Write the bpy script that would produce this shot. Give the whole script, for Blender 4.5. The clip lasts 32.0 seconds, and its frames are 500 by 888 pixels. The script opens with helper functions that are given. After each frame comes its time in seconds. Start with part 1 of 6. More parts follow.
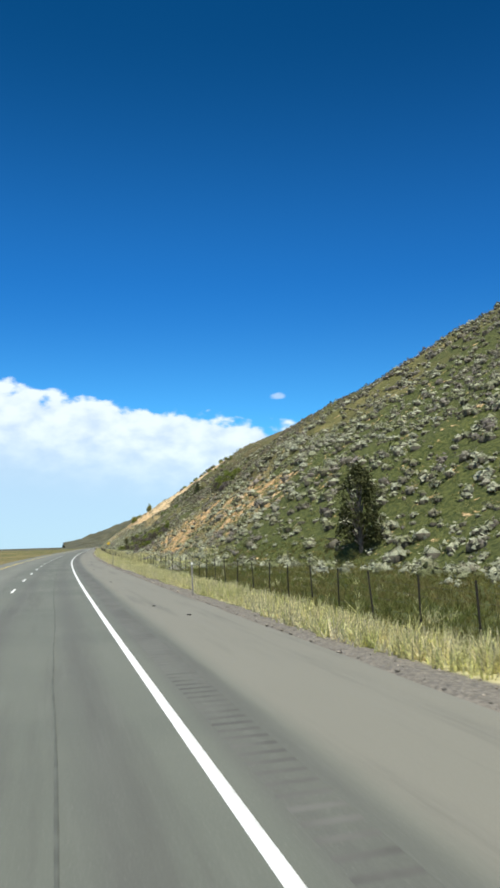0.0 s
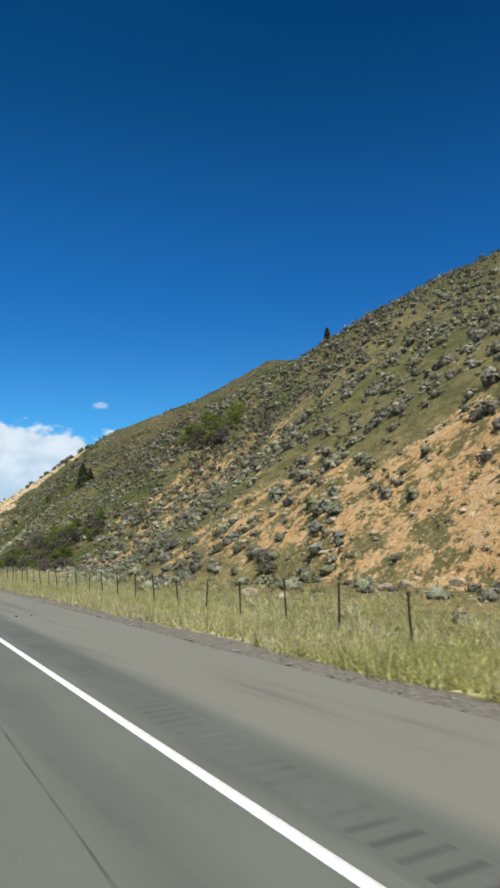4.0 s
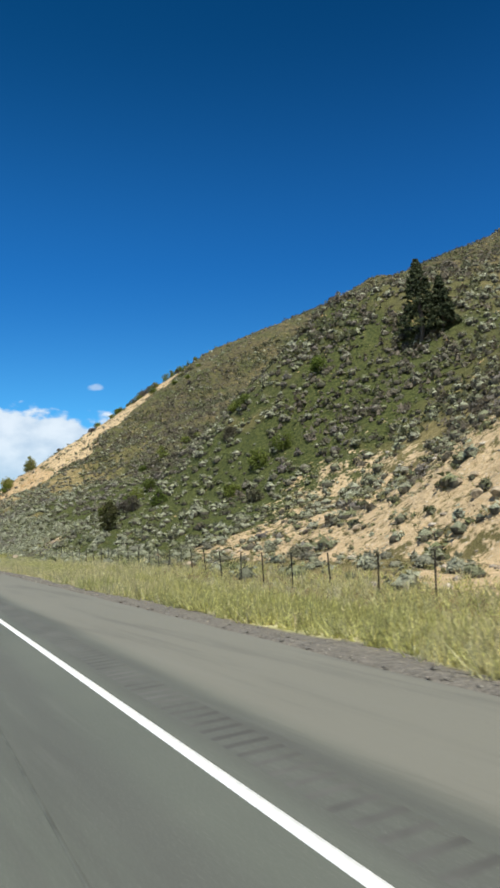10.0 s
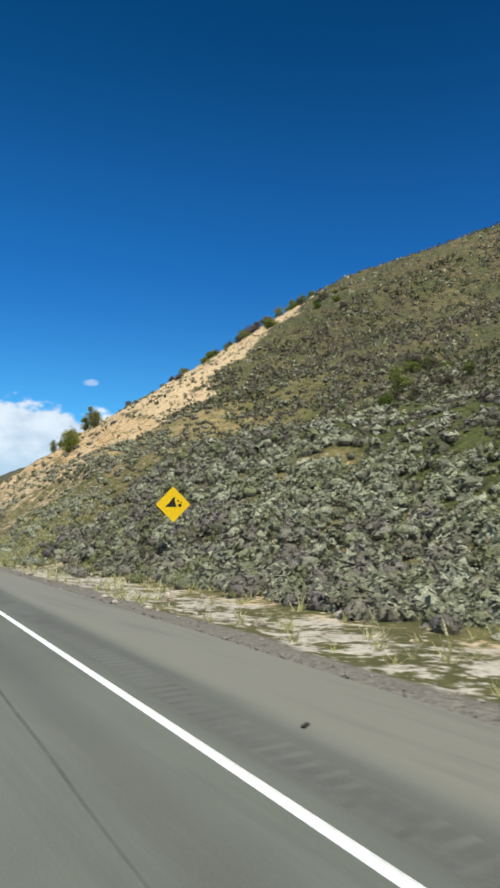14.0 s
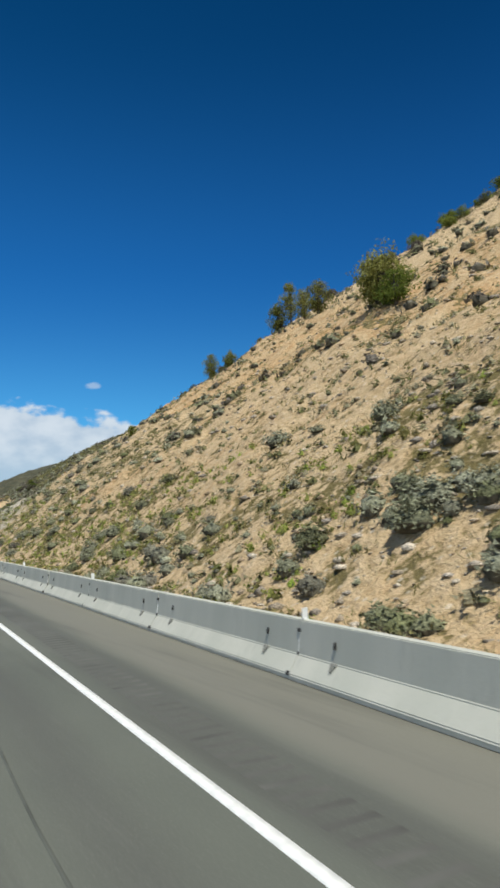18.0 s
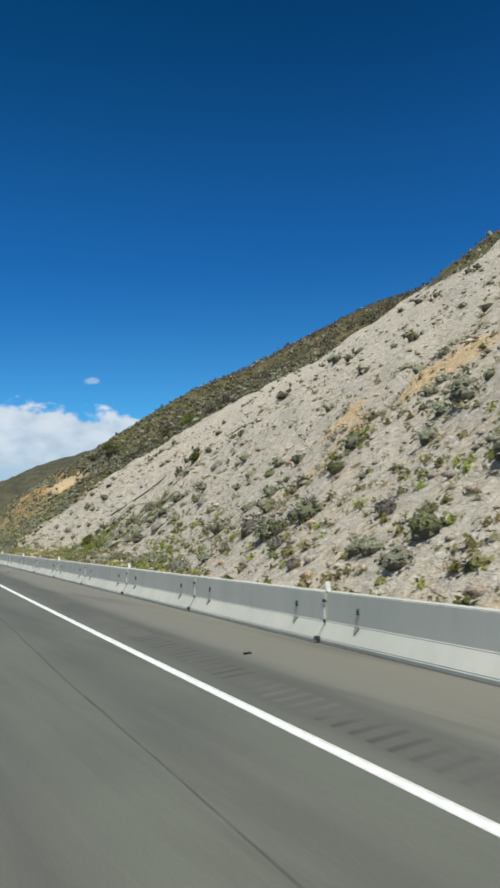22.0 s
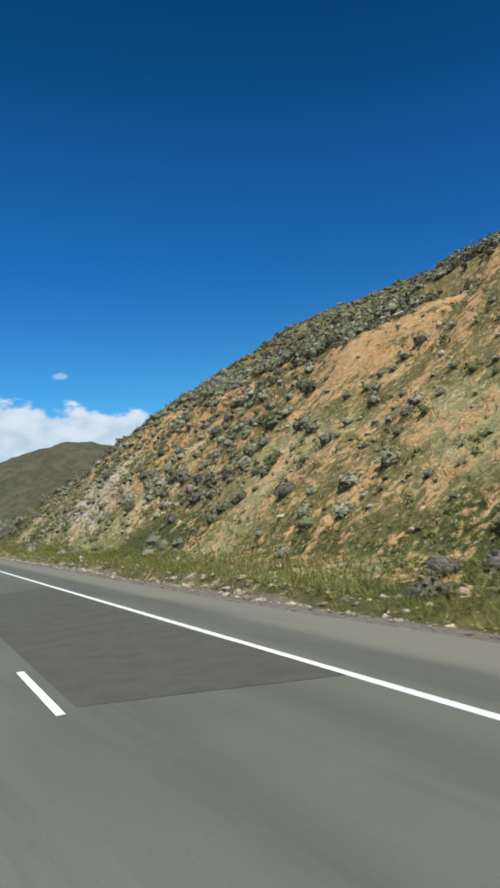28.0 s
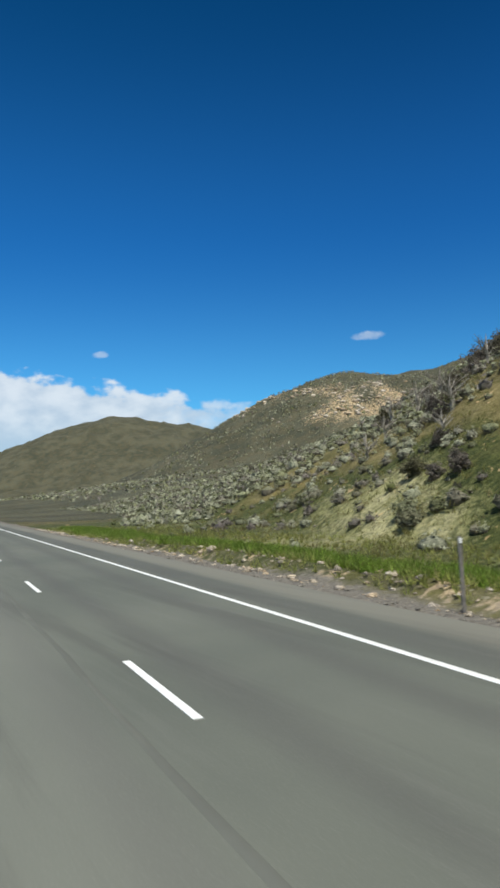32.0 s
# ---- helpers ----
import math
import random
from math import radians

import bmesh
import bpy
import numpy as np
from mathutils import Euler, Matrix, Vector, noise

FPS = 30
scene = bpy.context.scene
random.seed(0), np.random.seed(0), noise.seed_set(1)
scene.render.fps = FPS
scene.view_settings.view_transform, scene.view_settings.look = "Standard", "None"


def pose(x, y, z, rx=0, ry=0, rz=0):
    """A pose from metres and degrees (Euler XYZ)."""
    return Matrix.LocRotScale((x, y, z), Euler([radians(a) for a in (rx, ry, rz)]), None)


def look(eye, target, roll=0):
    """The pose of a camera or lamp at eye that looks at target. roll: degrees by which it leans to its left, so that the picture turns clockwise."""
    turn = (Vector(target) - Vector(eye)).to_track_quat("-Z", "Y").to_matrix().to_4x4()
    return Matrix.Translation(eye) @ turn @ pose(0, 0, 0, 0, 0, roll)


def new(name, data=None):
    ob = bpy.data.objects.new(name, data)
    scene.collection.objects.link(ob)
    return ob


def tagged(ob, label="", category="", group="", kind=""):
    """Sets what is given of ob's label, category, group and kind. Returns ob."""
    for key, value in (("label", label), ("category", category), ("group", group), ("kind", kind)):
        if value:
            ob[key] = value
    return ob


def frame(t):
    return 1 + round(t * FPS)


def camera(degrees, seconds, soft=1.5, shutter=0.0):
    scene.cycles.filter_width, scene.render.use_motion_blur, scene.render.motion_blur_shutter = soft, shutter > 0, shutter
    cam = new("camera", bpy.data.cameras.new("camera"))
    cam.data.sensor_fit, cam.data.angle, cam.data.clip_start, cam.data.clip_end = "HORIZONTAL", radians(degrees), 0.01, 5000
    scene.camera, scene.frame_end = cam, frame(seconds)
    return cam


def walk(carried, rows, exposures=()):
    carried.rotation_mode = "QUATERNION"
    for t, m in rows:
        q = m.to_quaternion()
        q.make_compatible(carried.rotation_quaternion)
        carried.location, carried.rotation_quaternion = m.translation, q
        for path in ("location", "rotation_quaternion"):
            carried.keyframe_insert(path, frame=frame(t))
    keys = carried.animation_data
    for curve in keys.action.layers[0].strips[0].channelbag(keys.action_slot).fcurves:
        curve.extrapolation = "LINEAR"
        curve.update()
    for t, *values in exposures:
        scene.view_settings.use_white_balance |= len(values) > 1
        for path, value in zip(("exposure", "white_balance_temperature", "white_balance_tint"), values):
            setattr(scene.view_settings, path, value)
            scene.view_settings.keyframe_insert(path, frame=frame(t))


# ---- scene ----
FOV = 37.93
ROWS = [
    (0.0, pose(-1.46, 0.01, 2.12, 97.60, 1.80, -15.20)),
    (0.5, pose(-1.63, 18.10, 2.18, 97.75, 1.22, -26.94)),
    (1.0, pose(-1.60, 36.12, 2.17, 98.05, 1.37, -27.42)),
    (1.5, pose(-1.50, 54.02, 2.17, 98.46, 1.43, -26.61)),
    (2.0, pose(-1.34, 71.66, 2.23, 98.40, 0.50, -27.67)),
    (2.5, pose(-1.14, 89.10, 2.14, 98.45, 2.39, -27.63)),
    (3.0, pose(-0.86, 106.45, 2.10, 98.04, 0.44, -28.32)),
    (3.5, pose(-0.50, 123.86, 2.15, 98.30, 2.27, -28.85)),
    (5.5, pose(2.12, 192.67, 2.14, 96.67, 1.77, -30.06)),
    (6.0, pose(3.13, 209.61, 2.18, 96.51, 2.10, -30.33)),
    (6.5, pose(4.25, 226.45, 2.18, 96.49, 0.82, -30.50)),
    (7.0, pose(5.43, 243.37, 2.14, 96.62, 2.02, -30.36)),
    (7.5, pose(6.62, 260.28, 2.14, 96.43, 3.04, -29.49)),
    (8.0, pose(7.76, 277.18, 2.15, 96.33, 2.12, -29.95)),
    (8.5, pose(8.79, 294.14, 2.16, 96.63, 2.53, -29.53)),
    (9.0, pose(9.79, 310.98, 2.14, 96.66, 1.89, -29.78)),
    (9.5, pose(10.80, 327.58, 2.18, 96.63, 2.02, -29.81)),
    (10.0, pose(11.83, 343.78, 2.16, 96.33, 3.67, -29.25)),
    (10.5, pose(12.83, 359.60, 2.16, 96.43, 1.60, -30.10)),
    (11.0, pose(13.77, 375.07, 2.17, 96.50, 2.91, -29.49)),
    (11.5, pose(14.66, 390.21, 2.15, 96.30, 1.98, -29.47)),
    (12.0, pose(15.51, 405.14, 2.15, 96.48, 2.13, -29.54)),
    (12.5, pose(16.32, 420.00, 2.15, 96.33, 3.44, -29.31)),
    (13.0, pose(17.06, 434.95, 2.17, 96.26, 0.92, -29.83)),
    (13.5, pose(17.82, 449.97, 2.17, 96.70, 0.37, -30.15)),
    (15.5, pose(21.81, 510.36, 2.17, 95.82, 3.20, -30.20)),
    (16.0, pose(22.77, 525.55, 2.17, 96.57, 2.08, -30.50)),
    (16.5, pose(23.72, 540.74, 2.15, 96.66, 2.16, -30.01)),
    (17.0, pose(24.66, 555.93, 2.17, 96.46, 1.56, -30.09)),
    (17.5, pose(25.58, 571.12, 2.14, 96.77, 1.32, -30.02)),
    (18.0, pose(26.50, 586.29, 2.14, 96.54, 2.03, -29.75)),
    (18.5, pose(27.39, 601.50, 2.13, 96.39, 1.82, -29.77)),
    (19.0, pose(28.24, 616.70, 2.17, 96.65, 2.36, -29.29)),
    (19.5, pose(29.08, 631.87, 2.15, 96.16, 3.41, -28.95)),
    (20.0, pose(29.93, 646.97, 2.17, 96.16, 3.02, -29.31)),
    (20.5, pose(30.81, 662.01, 2.17, 96.23, 2.66, -29.66)),
    (21.0, pose(31.70, 677.10, 2.22, 95.83, 4.33, -29.11)),
    (21.5, pose(32.61, 692.25, 2.16, 95.85, 3.09, -29.44)),
    (22.0, pose(33.57, 707.40, 2.17, 95.61, 4.65, -29.34)),
    (22.5, pose(34.54, 722.63, 2.17, 95.13, 4.36, -29.61)),
    (23.0, pose(35.48, 738.15, 2.20, 95.55, 2.82, -30.33)),
    (23.5, pose(36.45, 753.56, 2.13, 95.80, 3.48, -30.48)),
    (24.0, pose(37.45, 769.07, 2.08, 95.74, 2.25, -30.90)),
    (24.5, pose(38.53, 784.67, 2.14, 96.10, 1.94, -31.48)),
    (26.5, pose(44.13, 847.29, 2.18, 95.30, 5.06, -32.46)),
    (27.0, pose(45.78, 863.00, 2.17, 95.20, 4.80, -32.37)),
    (27.5, pose(47.43, 878.74, 2.15, 95.14, 4.76, -32.06)),
    (28.0, pose(49.02, 894.53, 2.17, 95.05, 5.16, -31.67)),
    (28.5, pose(50.52, 910.30, 2.10, 95.12, 4.28, -32.10)),
    (29.0, pose(51.97, 925.82, 2.15, 95.40, 3.52, -32.15)),
    (29.5, pose(53.42, 941.17, 2.18, 95.58, 2.94, -32.08)),
    (30.0, pose(54.85, 956.55, 2.16, 95.33, 3.92, -32.18)),
    (30.5, pose(56.30, 971.92, 2.16, 95.36, 3.80, -31.94)),
    (31.0, pose(57.76, 987.32, 2.16, 94.98, 4.47, -31.89)),
    (31.5, pose(59.23, 1002.72, 2.13, 95.38, 3.66, -32.21)),
    (32.0, pose(60.69, 1018.15, 2.23, 94.01, 2.61, -29.02)),
]
FOG_LINE = [1.27, 0.0, 1.27, 5.66, 11.71, 17.77, 23.77, 29.8, 36.42, 44.92, 54.63, 64.71, 74.68, 84.64, 94.6, 104.55]  # x of the right edge line every 100 m from y = -100
HILL_FOOT = [21.07, 21.85, 23.51, 13.28, 17.6, 21.58, 16.32, 24.6, 15.69, 17.81, 21.28, 21.94, 14.74, 15.58, 9.06, 8.53, 6.63, 7.71, 6.37, 5.69, 12.21, 14.61, 10.34, 8.53, 10.35, 10.22, 12.26, 13.41, 17.47, 29.46, 36.0, 41.26, 44.8, 48.25, 49.79, 51.54]
SLOPE_LOW = [0.67, 0.66, 0.63, 0.66, 1.06, 1.02, 0.66, 0.71, 0.54, 0.84, 0.97, 0.27, 0.46, 0.35, 0.59, 0.67, 0.77, 0.76, 0.8, 0.63, 0.72, 0.65, 0.63, 0.51, 0.85, 0.86, 0.97, 0.74, 0.41, 0.27, 0.32, 0.3, 0.28, 0.18, 0.09, -0.08]
SLOPE_MID = [0.59, 0.59, 0.58, 0.59, 0.62, 0.59, 0.61, 0.89, 0.78, 0.68, 0.44, 0.69, 0.92, 0.34, 0.2, 0.21, 0.46, 0.68, 0.64, 0.63, 0.62, 0.51, 0.48, 0.56, 0.63, 0.45, 0.54, 0.51, 0.48, 0.4, 0.3, 0.23, 0.18, 0.17, 0.18, 0.15]
SLOPE_HIGH = [0.54, 0.54, 0.53, 0.52, 0.52, 0.52, 0.53, 0.54, 0.49, 0.49, 0.44, 0.39, 0.37, 0.4, 0.44, 0.42, 0.4, 0.61, 0.67, 0.64, 0.64, 0.65, 0.5, 0.48, 0.45, 0.48, 0.36, 0.36, 0.38, 0.39, 0.37, 0.33, 0.29, 0.24, 0.22, 0.18]
SLOPE_TOP = [0.47, 0.47, 0.48, 0.48, 0.48, 0.49, 0.51, 0.53, 0.56, 0.58, 0.59, 0.57, 0.54, 0.55, 0.55, 0.52, 0.47, 0.44, 0.33, 0.37, 0.46, 0.57, 0.48, 0.36, 0.28, 0.27, 0.29, 0.3, 0.31, 0.3, 0.29, 0.27, 0.24, 0.2, 0.15, 0.07]

cam = camera(FOV, 32.0, soft=2.9, shutter=0.06)
walk(cam, ROWS, exposures=[(0.0, 0.52, 6450, 7), (1.0, 0.62, 6450, 7), (2.0, 0.55, 6450, 7), (2.6, 0.38, 6450, 7), (3.2, 0.24, 6450, 7), (7.0, 0.28, 6450, 7), (13.0, 0.30, 6450, 7), (17.0, 0.32, 6450, 7), (17.4, 0.02, 6450, 7), (18.0, 0.02, 6450, 7), (22.0, 0.04, 6450, 7), (24.0, 0.05, 6450, 7), (27.0, 0.15, 6450, 7), (32.0, 0.13, 6450, 7)])

# ---- world, sun ----
SUN = Vector((-0.08, -0.36, 0.92)).normalized()
world = bpy.data.worlds.new("sky")
scene.world = world
world.use_nodes = True
wt = world.node_tree
wt.nodes.clear()


def node(tree, kind, **props):
    n = tree.nodes.new(kind)
    for k, v in props.items():
        setattr(n, k, v)
    return n


def math_node(tree, op, a, b=None, c=None, clamp=False):
    n = node(tree, "ShaderNodeMath", operation=op, use_clamp=clamp)
    for i, v in enumerate((a, b, c)):
        if v is None:
            continue
        if isinstance(v, (int, float)):
            n.inputs[i].default_value = v
        else:
            tree.links.new(v, n.inputs[i])
    return n.outputs[0]


def mix_color(tree, fac, a, b, blend="MIX"):
    n = node(tree, "ShaderNodeMix", data_type="RGBA", blend_type=blend)
    for i, v in ((0, fac), (6, a), (7, b)):
        if isinstance(v, (int, float)):
            n.inputs[i].default_value = v
        elif isinstance(v, tuple):
            n.inputs[i].default_value = (*v, 1)
        else:
            tree.links.new(v, n.inputs[i])
    return n.outputs[2]


def smooth(tree, x, lo, hi):
    n = node(tree, "ShaderNodeMapRange", interpolation_type="SMOOTHSTEP")
    tree.links.new(x, n.inputs[0])
    n.inputs[1].default_value, n.inputs[2].default_value = lo, hi
    return n.outputs[0]


def noise_node(tree, vec, scale, detail=4.0, rough=0.55):
    n = node(tree, "ShaderNodeTexNoise")
    n.inputs["Scale"].default_value, n.inputs["Detail"].default_value, n.inputs["Roughness"].default_value = scale, detail, rough
    if vec is not None:
        tree.links.new(vec, n.inputs["Vector"])
    return n.outputs["Fac"]


sky = node(wt, "ShaderNodeTexSky", sky_type="NISHITA", sun_disc=False)
sky.sun_elevation = math.asin(SUN.z)
sky.sun_rotation = math.atan2(SUN.x, SUN.y)
sky.altitude, sky.air_density, sky.dust_density, sky.ozone_density = 1900, 1.0, 0.3, 4.0
coord = node(wt, "ShaderNodeTexCoord")
xyz = node(wt, "ShaderNodeSeparateXYZ")
wt.links.new(coord.outputs["Generated"], xyz.inputs[0])
azim = math_node(wt, "MULTIPLY", math_node(wt, "ARCTAN2", xyz.outputs[0], xyz.outputs[1]), 57.2958)
elev = math_node(wt, "MULTIPLY", math_node(wt, "ARCSINE", xyz.outputs[2]), 57.2958)
flat = node(wt, "ShaderNodeCombineXYZ")
wt.links.new(azim, flat.inputs[0])
wt.links.new(math_node(wt, "MULTIPLY", elev, 1.6), flat.inputs[1])
puff = noise_node(wt, flat.outputs[0], 0.5, 4, 0.48)
fine = noise_node(wt, flat.outputs[0], 1.3, 4, 0.5)
# cloud bank low over the road's end, its top falling from west to east
top = math_node(wt, "MULTIPLY_ADD", azim, -0.16, 11.6)
lump = math_node(wt, "MULTIPLY_ADD", puff, 4.0, -1.9)
bank = smooth(wt, math_node(wt, "SUBTRACT", math_node(wt, "ADD", top, lump), elev), -0.25, 0.55)
fade = smooth(wt, math_node(wt, "MULTIPLY_ADD", fine, -8.0, math_node(wt, "MULTIPLY", azim, -1.0)), -40.0, -25.0)
bank = math_node(wt, "MULTIPLY", bank, fade)
tuft_at = [(17.75, 11.3, 0.75, 0.34), (39.0, 11.9, 1.6, 0.42)]
cover = bank
for a0, e0, ra, re in tuft_at:
    da = math_node(wt, "DIVIDE", math_node(wt, "SUBTRACT", azim, a0), ra)
    de = math_node(wt, "DIVIDE", math_node(wt, "SUBTRACT", elev, e0), re)
    d2 = math_node(wt, "ADD", math_node(wt, "MULTIPLY", da, da), math_node(wt, "MULTIPLY", de, de))
    wisp = smooth(wt, math_node(wt, "SUBTRACT", math_node(wt, "MULTIPLY_ADD", fine, 1.6, 0.1), d2), 0.0, 0.9)
    cover = math_node(wt, "MAXIMUM", cover, math_node(wt, "MULTIPLY", wisp, 0.45))
shade = mix_color(wt, smooth(wt, math_node(wt, "ADD", puff, math_node(wt, "MULTIPLY", elev, 0.03)), 0.45, 0.95), (4.9, 5.7, 6.7), (7.2, 7.6, 8.1))
haze = mix_color(wt, smooth(wt, elev, 5.0, 21.0), (0.36, 0.98, 1.22), (0.12, 0.64, 1.08))
haze = mix_color(wt, smooth(wt, elev, 18.0, 40.0), haze, (0.03, 0.35, 0.58))
shade = mix_color(wt, smooth(wt, math_node(wt, "SUBTRACT", top, elev), 2.0, 8.0), shade, (4.0, 5.2, 6.5))
haze = mix_color(wt, 1.0, haze, mix_color(wt, smooth(wt, azim, 5.0, 55.0), (1.16, 1.13, 1.1), (0.90, 0.90, 0.91)), "MULTIPLY")
deep = mix_color(wt, 1.0, sky.outputs[0], haze, "MULTIPLY")
total = mix_color(wt, math_node(wt, "MULTIPLY", cover, 0.88), deep, shade)
bg = node(wt, "ShaderNodeBackground")
bg.inputs[1].default_value = 0.1
wt.links.new(total, bg.inputs[0])
wt.links.new(bg.outputs[0], node(wt, "ShaderNodeOutputWorld").inputs[0])

lamp = bpy.data.lights.new("sun", "SUN")
lamp.energy, lamp.angle, lamp.color = 4.6, radians(0.53), (1.0, 0.96, 0.86)
new("sun", lamp).matrix_world = look((0, 0, 200), Vector((0, 0, 200)) - SUN)

# ---- plan: u is metres to the right of the edge line, y metres along the road ----
RNG = np.random.default_rng(7)


def fog(y):
    y = np.asarray(y, float)
    k = np.array(FOG_LINE)
    g = np.gradient(k)
    v = (y + 100) / 100
    i = np.clip(v.astype(int), 0, len(k) - 2)
    s = np.clip(v - i, 0, 1)
    x = (2 * s**3 - 3 * s**2 + 1) * k[i] + (s**3 - 2 * s**2 + s) * g[i] + (3 * s**2 - 2 * s**3) * k[i + 1] + (s**3 - s**2) * g[i + 1]
    return x + np.where(v < 0, v * g[0], 0) + np.where(v > len(k) - 1, (v - len(k) + 1) * g[-1], 0)


def heading(y):
    return math.atan2(-float(fog(y + 1) - fog(y - 1)), 2.0)


def vnoise(x, y, seed=0):
    x, y = np.asarray(x, float) + seed * 17.3, np.asarray(y, float) - seed * 9.1
    i, j = np.floor(x), np.floor(y)
    fx, fy = x - i, y - j
    fx, fy = fx * fx * (3 - 2 * fx), fy * fy * (3 - 2 * fy)

    def h(a, b):
        v = np.sin(a * 127.1 + b * 311.7 + seed * 74.7) * 43758.5453
        return v - np.floor(v)

    return (h(i, j) * (1 - fx) + h(i + 1, j) * fx) * (1 - fy) + (h(i, j + 1) * (1 - fx) + h(i + 1, j + 1) * fx) * fy


def fbm(x, y, seed=0, octaves=4):
    return sum((vnoise(x * 2**k, y * 2**k, seed + k) - 0.5) * 0.5**k for k in range(octaves))


def ramp(x, a, b):
    s = np.clip((x - a) / (b - a), 0, 1)
    return s * s * (3 - 2 * s)


def station(values, y):
    v = np.clip((np.asarray(y, float) + 40) / 40, 0, len(values) - 1.001)
    i = v.astype(int)
    s = v - i
    s = s * s * (3 - 2 * s)
    k = np.array(values)
    return k[i] * (1 - s) + k[i + 1] * s


def road_edge(y):
    return 3.75 - 0.6 * ramp(y, 395, 412) - 0.35 * ramp(y, 545, 575) - 0.65 * ramp(y, 892, 912)


def far_hills(x, y):
    z = 0.0 * x
    for x0, y0, r1, r2, hgt in ((615, 1727, 296, 370, 149), (744, 1678, 300, 370, 162), (1080, 3766, 900, 700, 336), (380, 1500, 260, 300, 27), (1500, 2600, 600, 800, 330)):
        d = np.sqrt(((x - x0) / r1) ** 2 + ((y - y0) / r2) ** 2)
        z = np.maximum(z, hgt * np.clip(1 - ramp(d, 0, 1.35), 0, 1))
    z = z + ramp(z, 5, 60) * ((16 + 12 * ramp(y, 2000, 3000)) * fbm(x / 150, y / 150, 14, 5) - (9 + 22 * ramp(y, 2000, 3000)) * np.abs(fbm(x / 90, y / 90, 24, 3)))
    return z


def zone(u, y, y0, y1, u0, u1, soft_y=8.0, soft_u=4.0):
    return ramp(y, y0 - soft_y, y0 + soft_y) * (1 - ramp(y, y1 - soft_y, y1 + soft_y)) * ramp(u, u0 - soft_u, u0 + soft_u) * (1 - ramp(u, u1 - soft_u, u1 + soft_u))


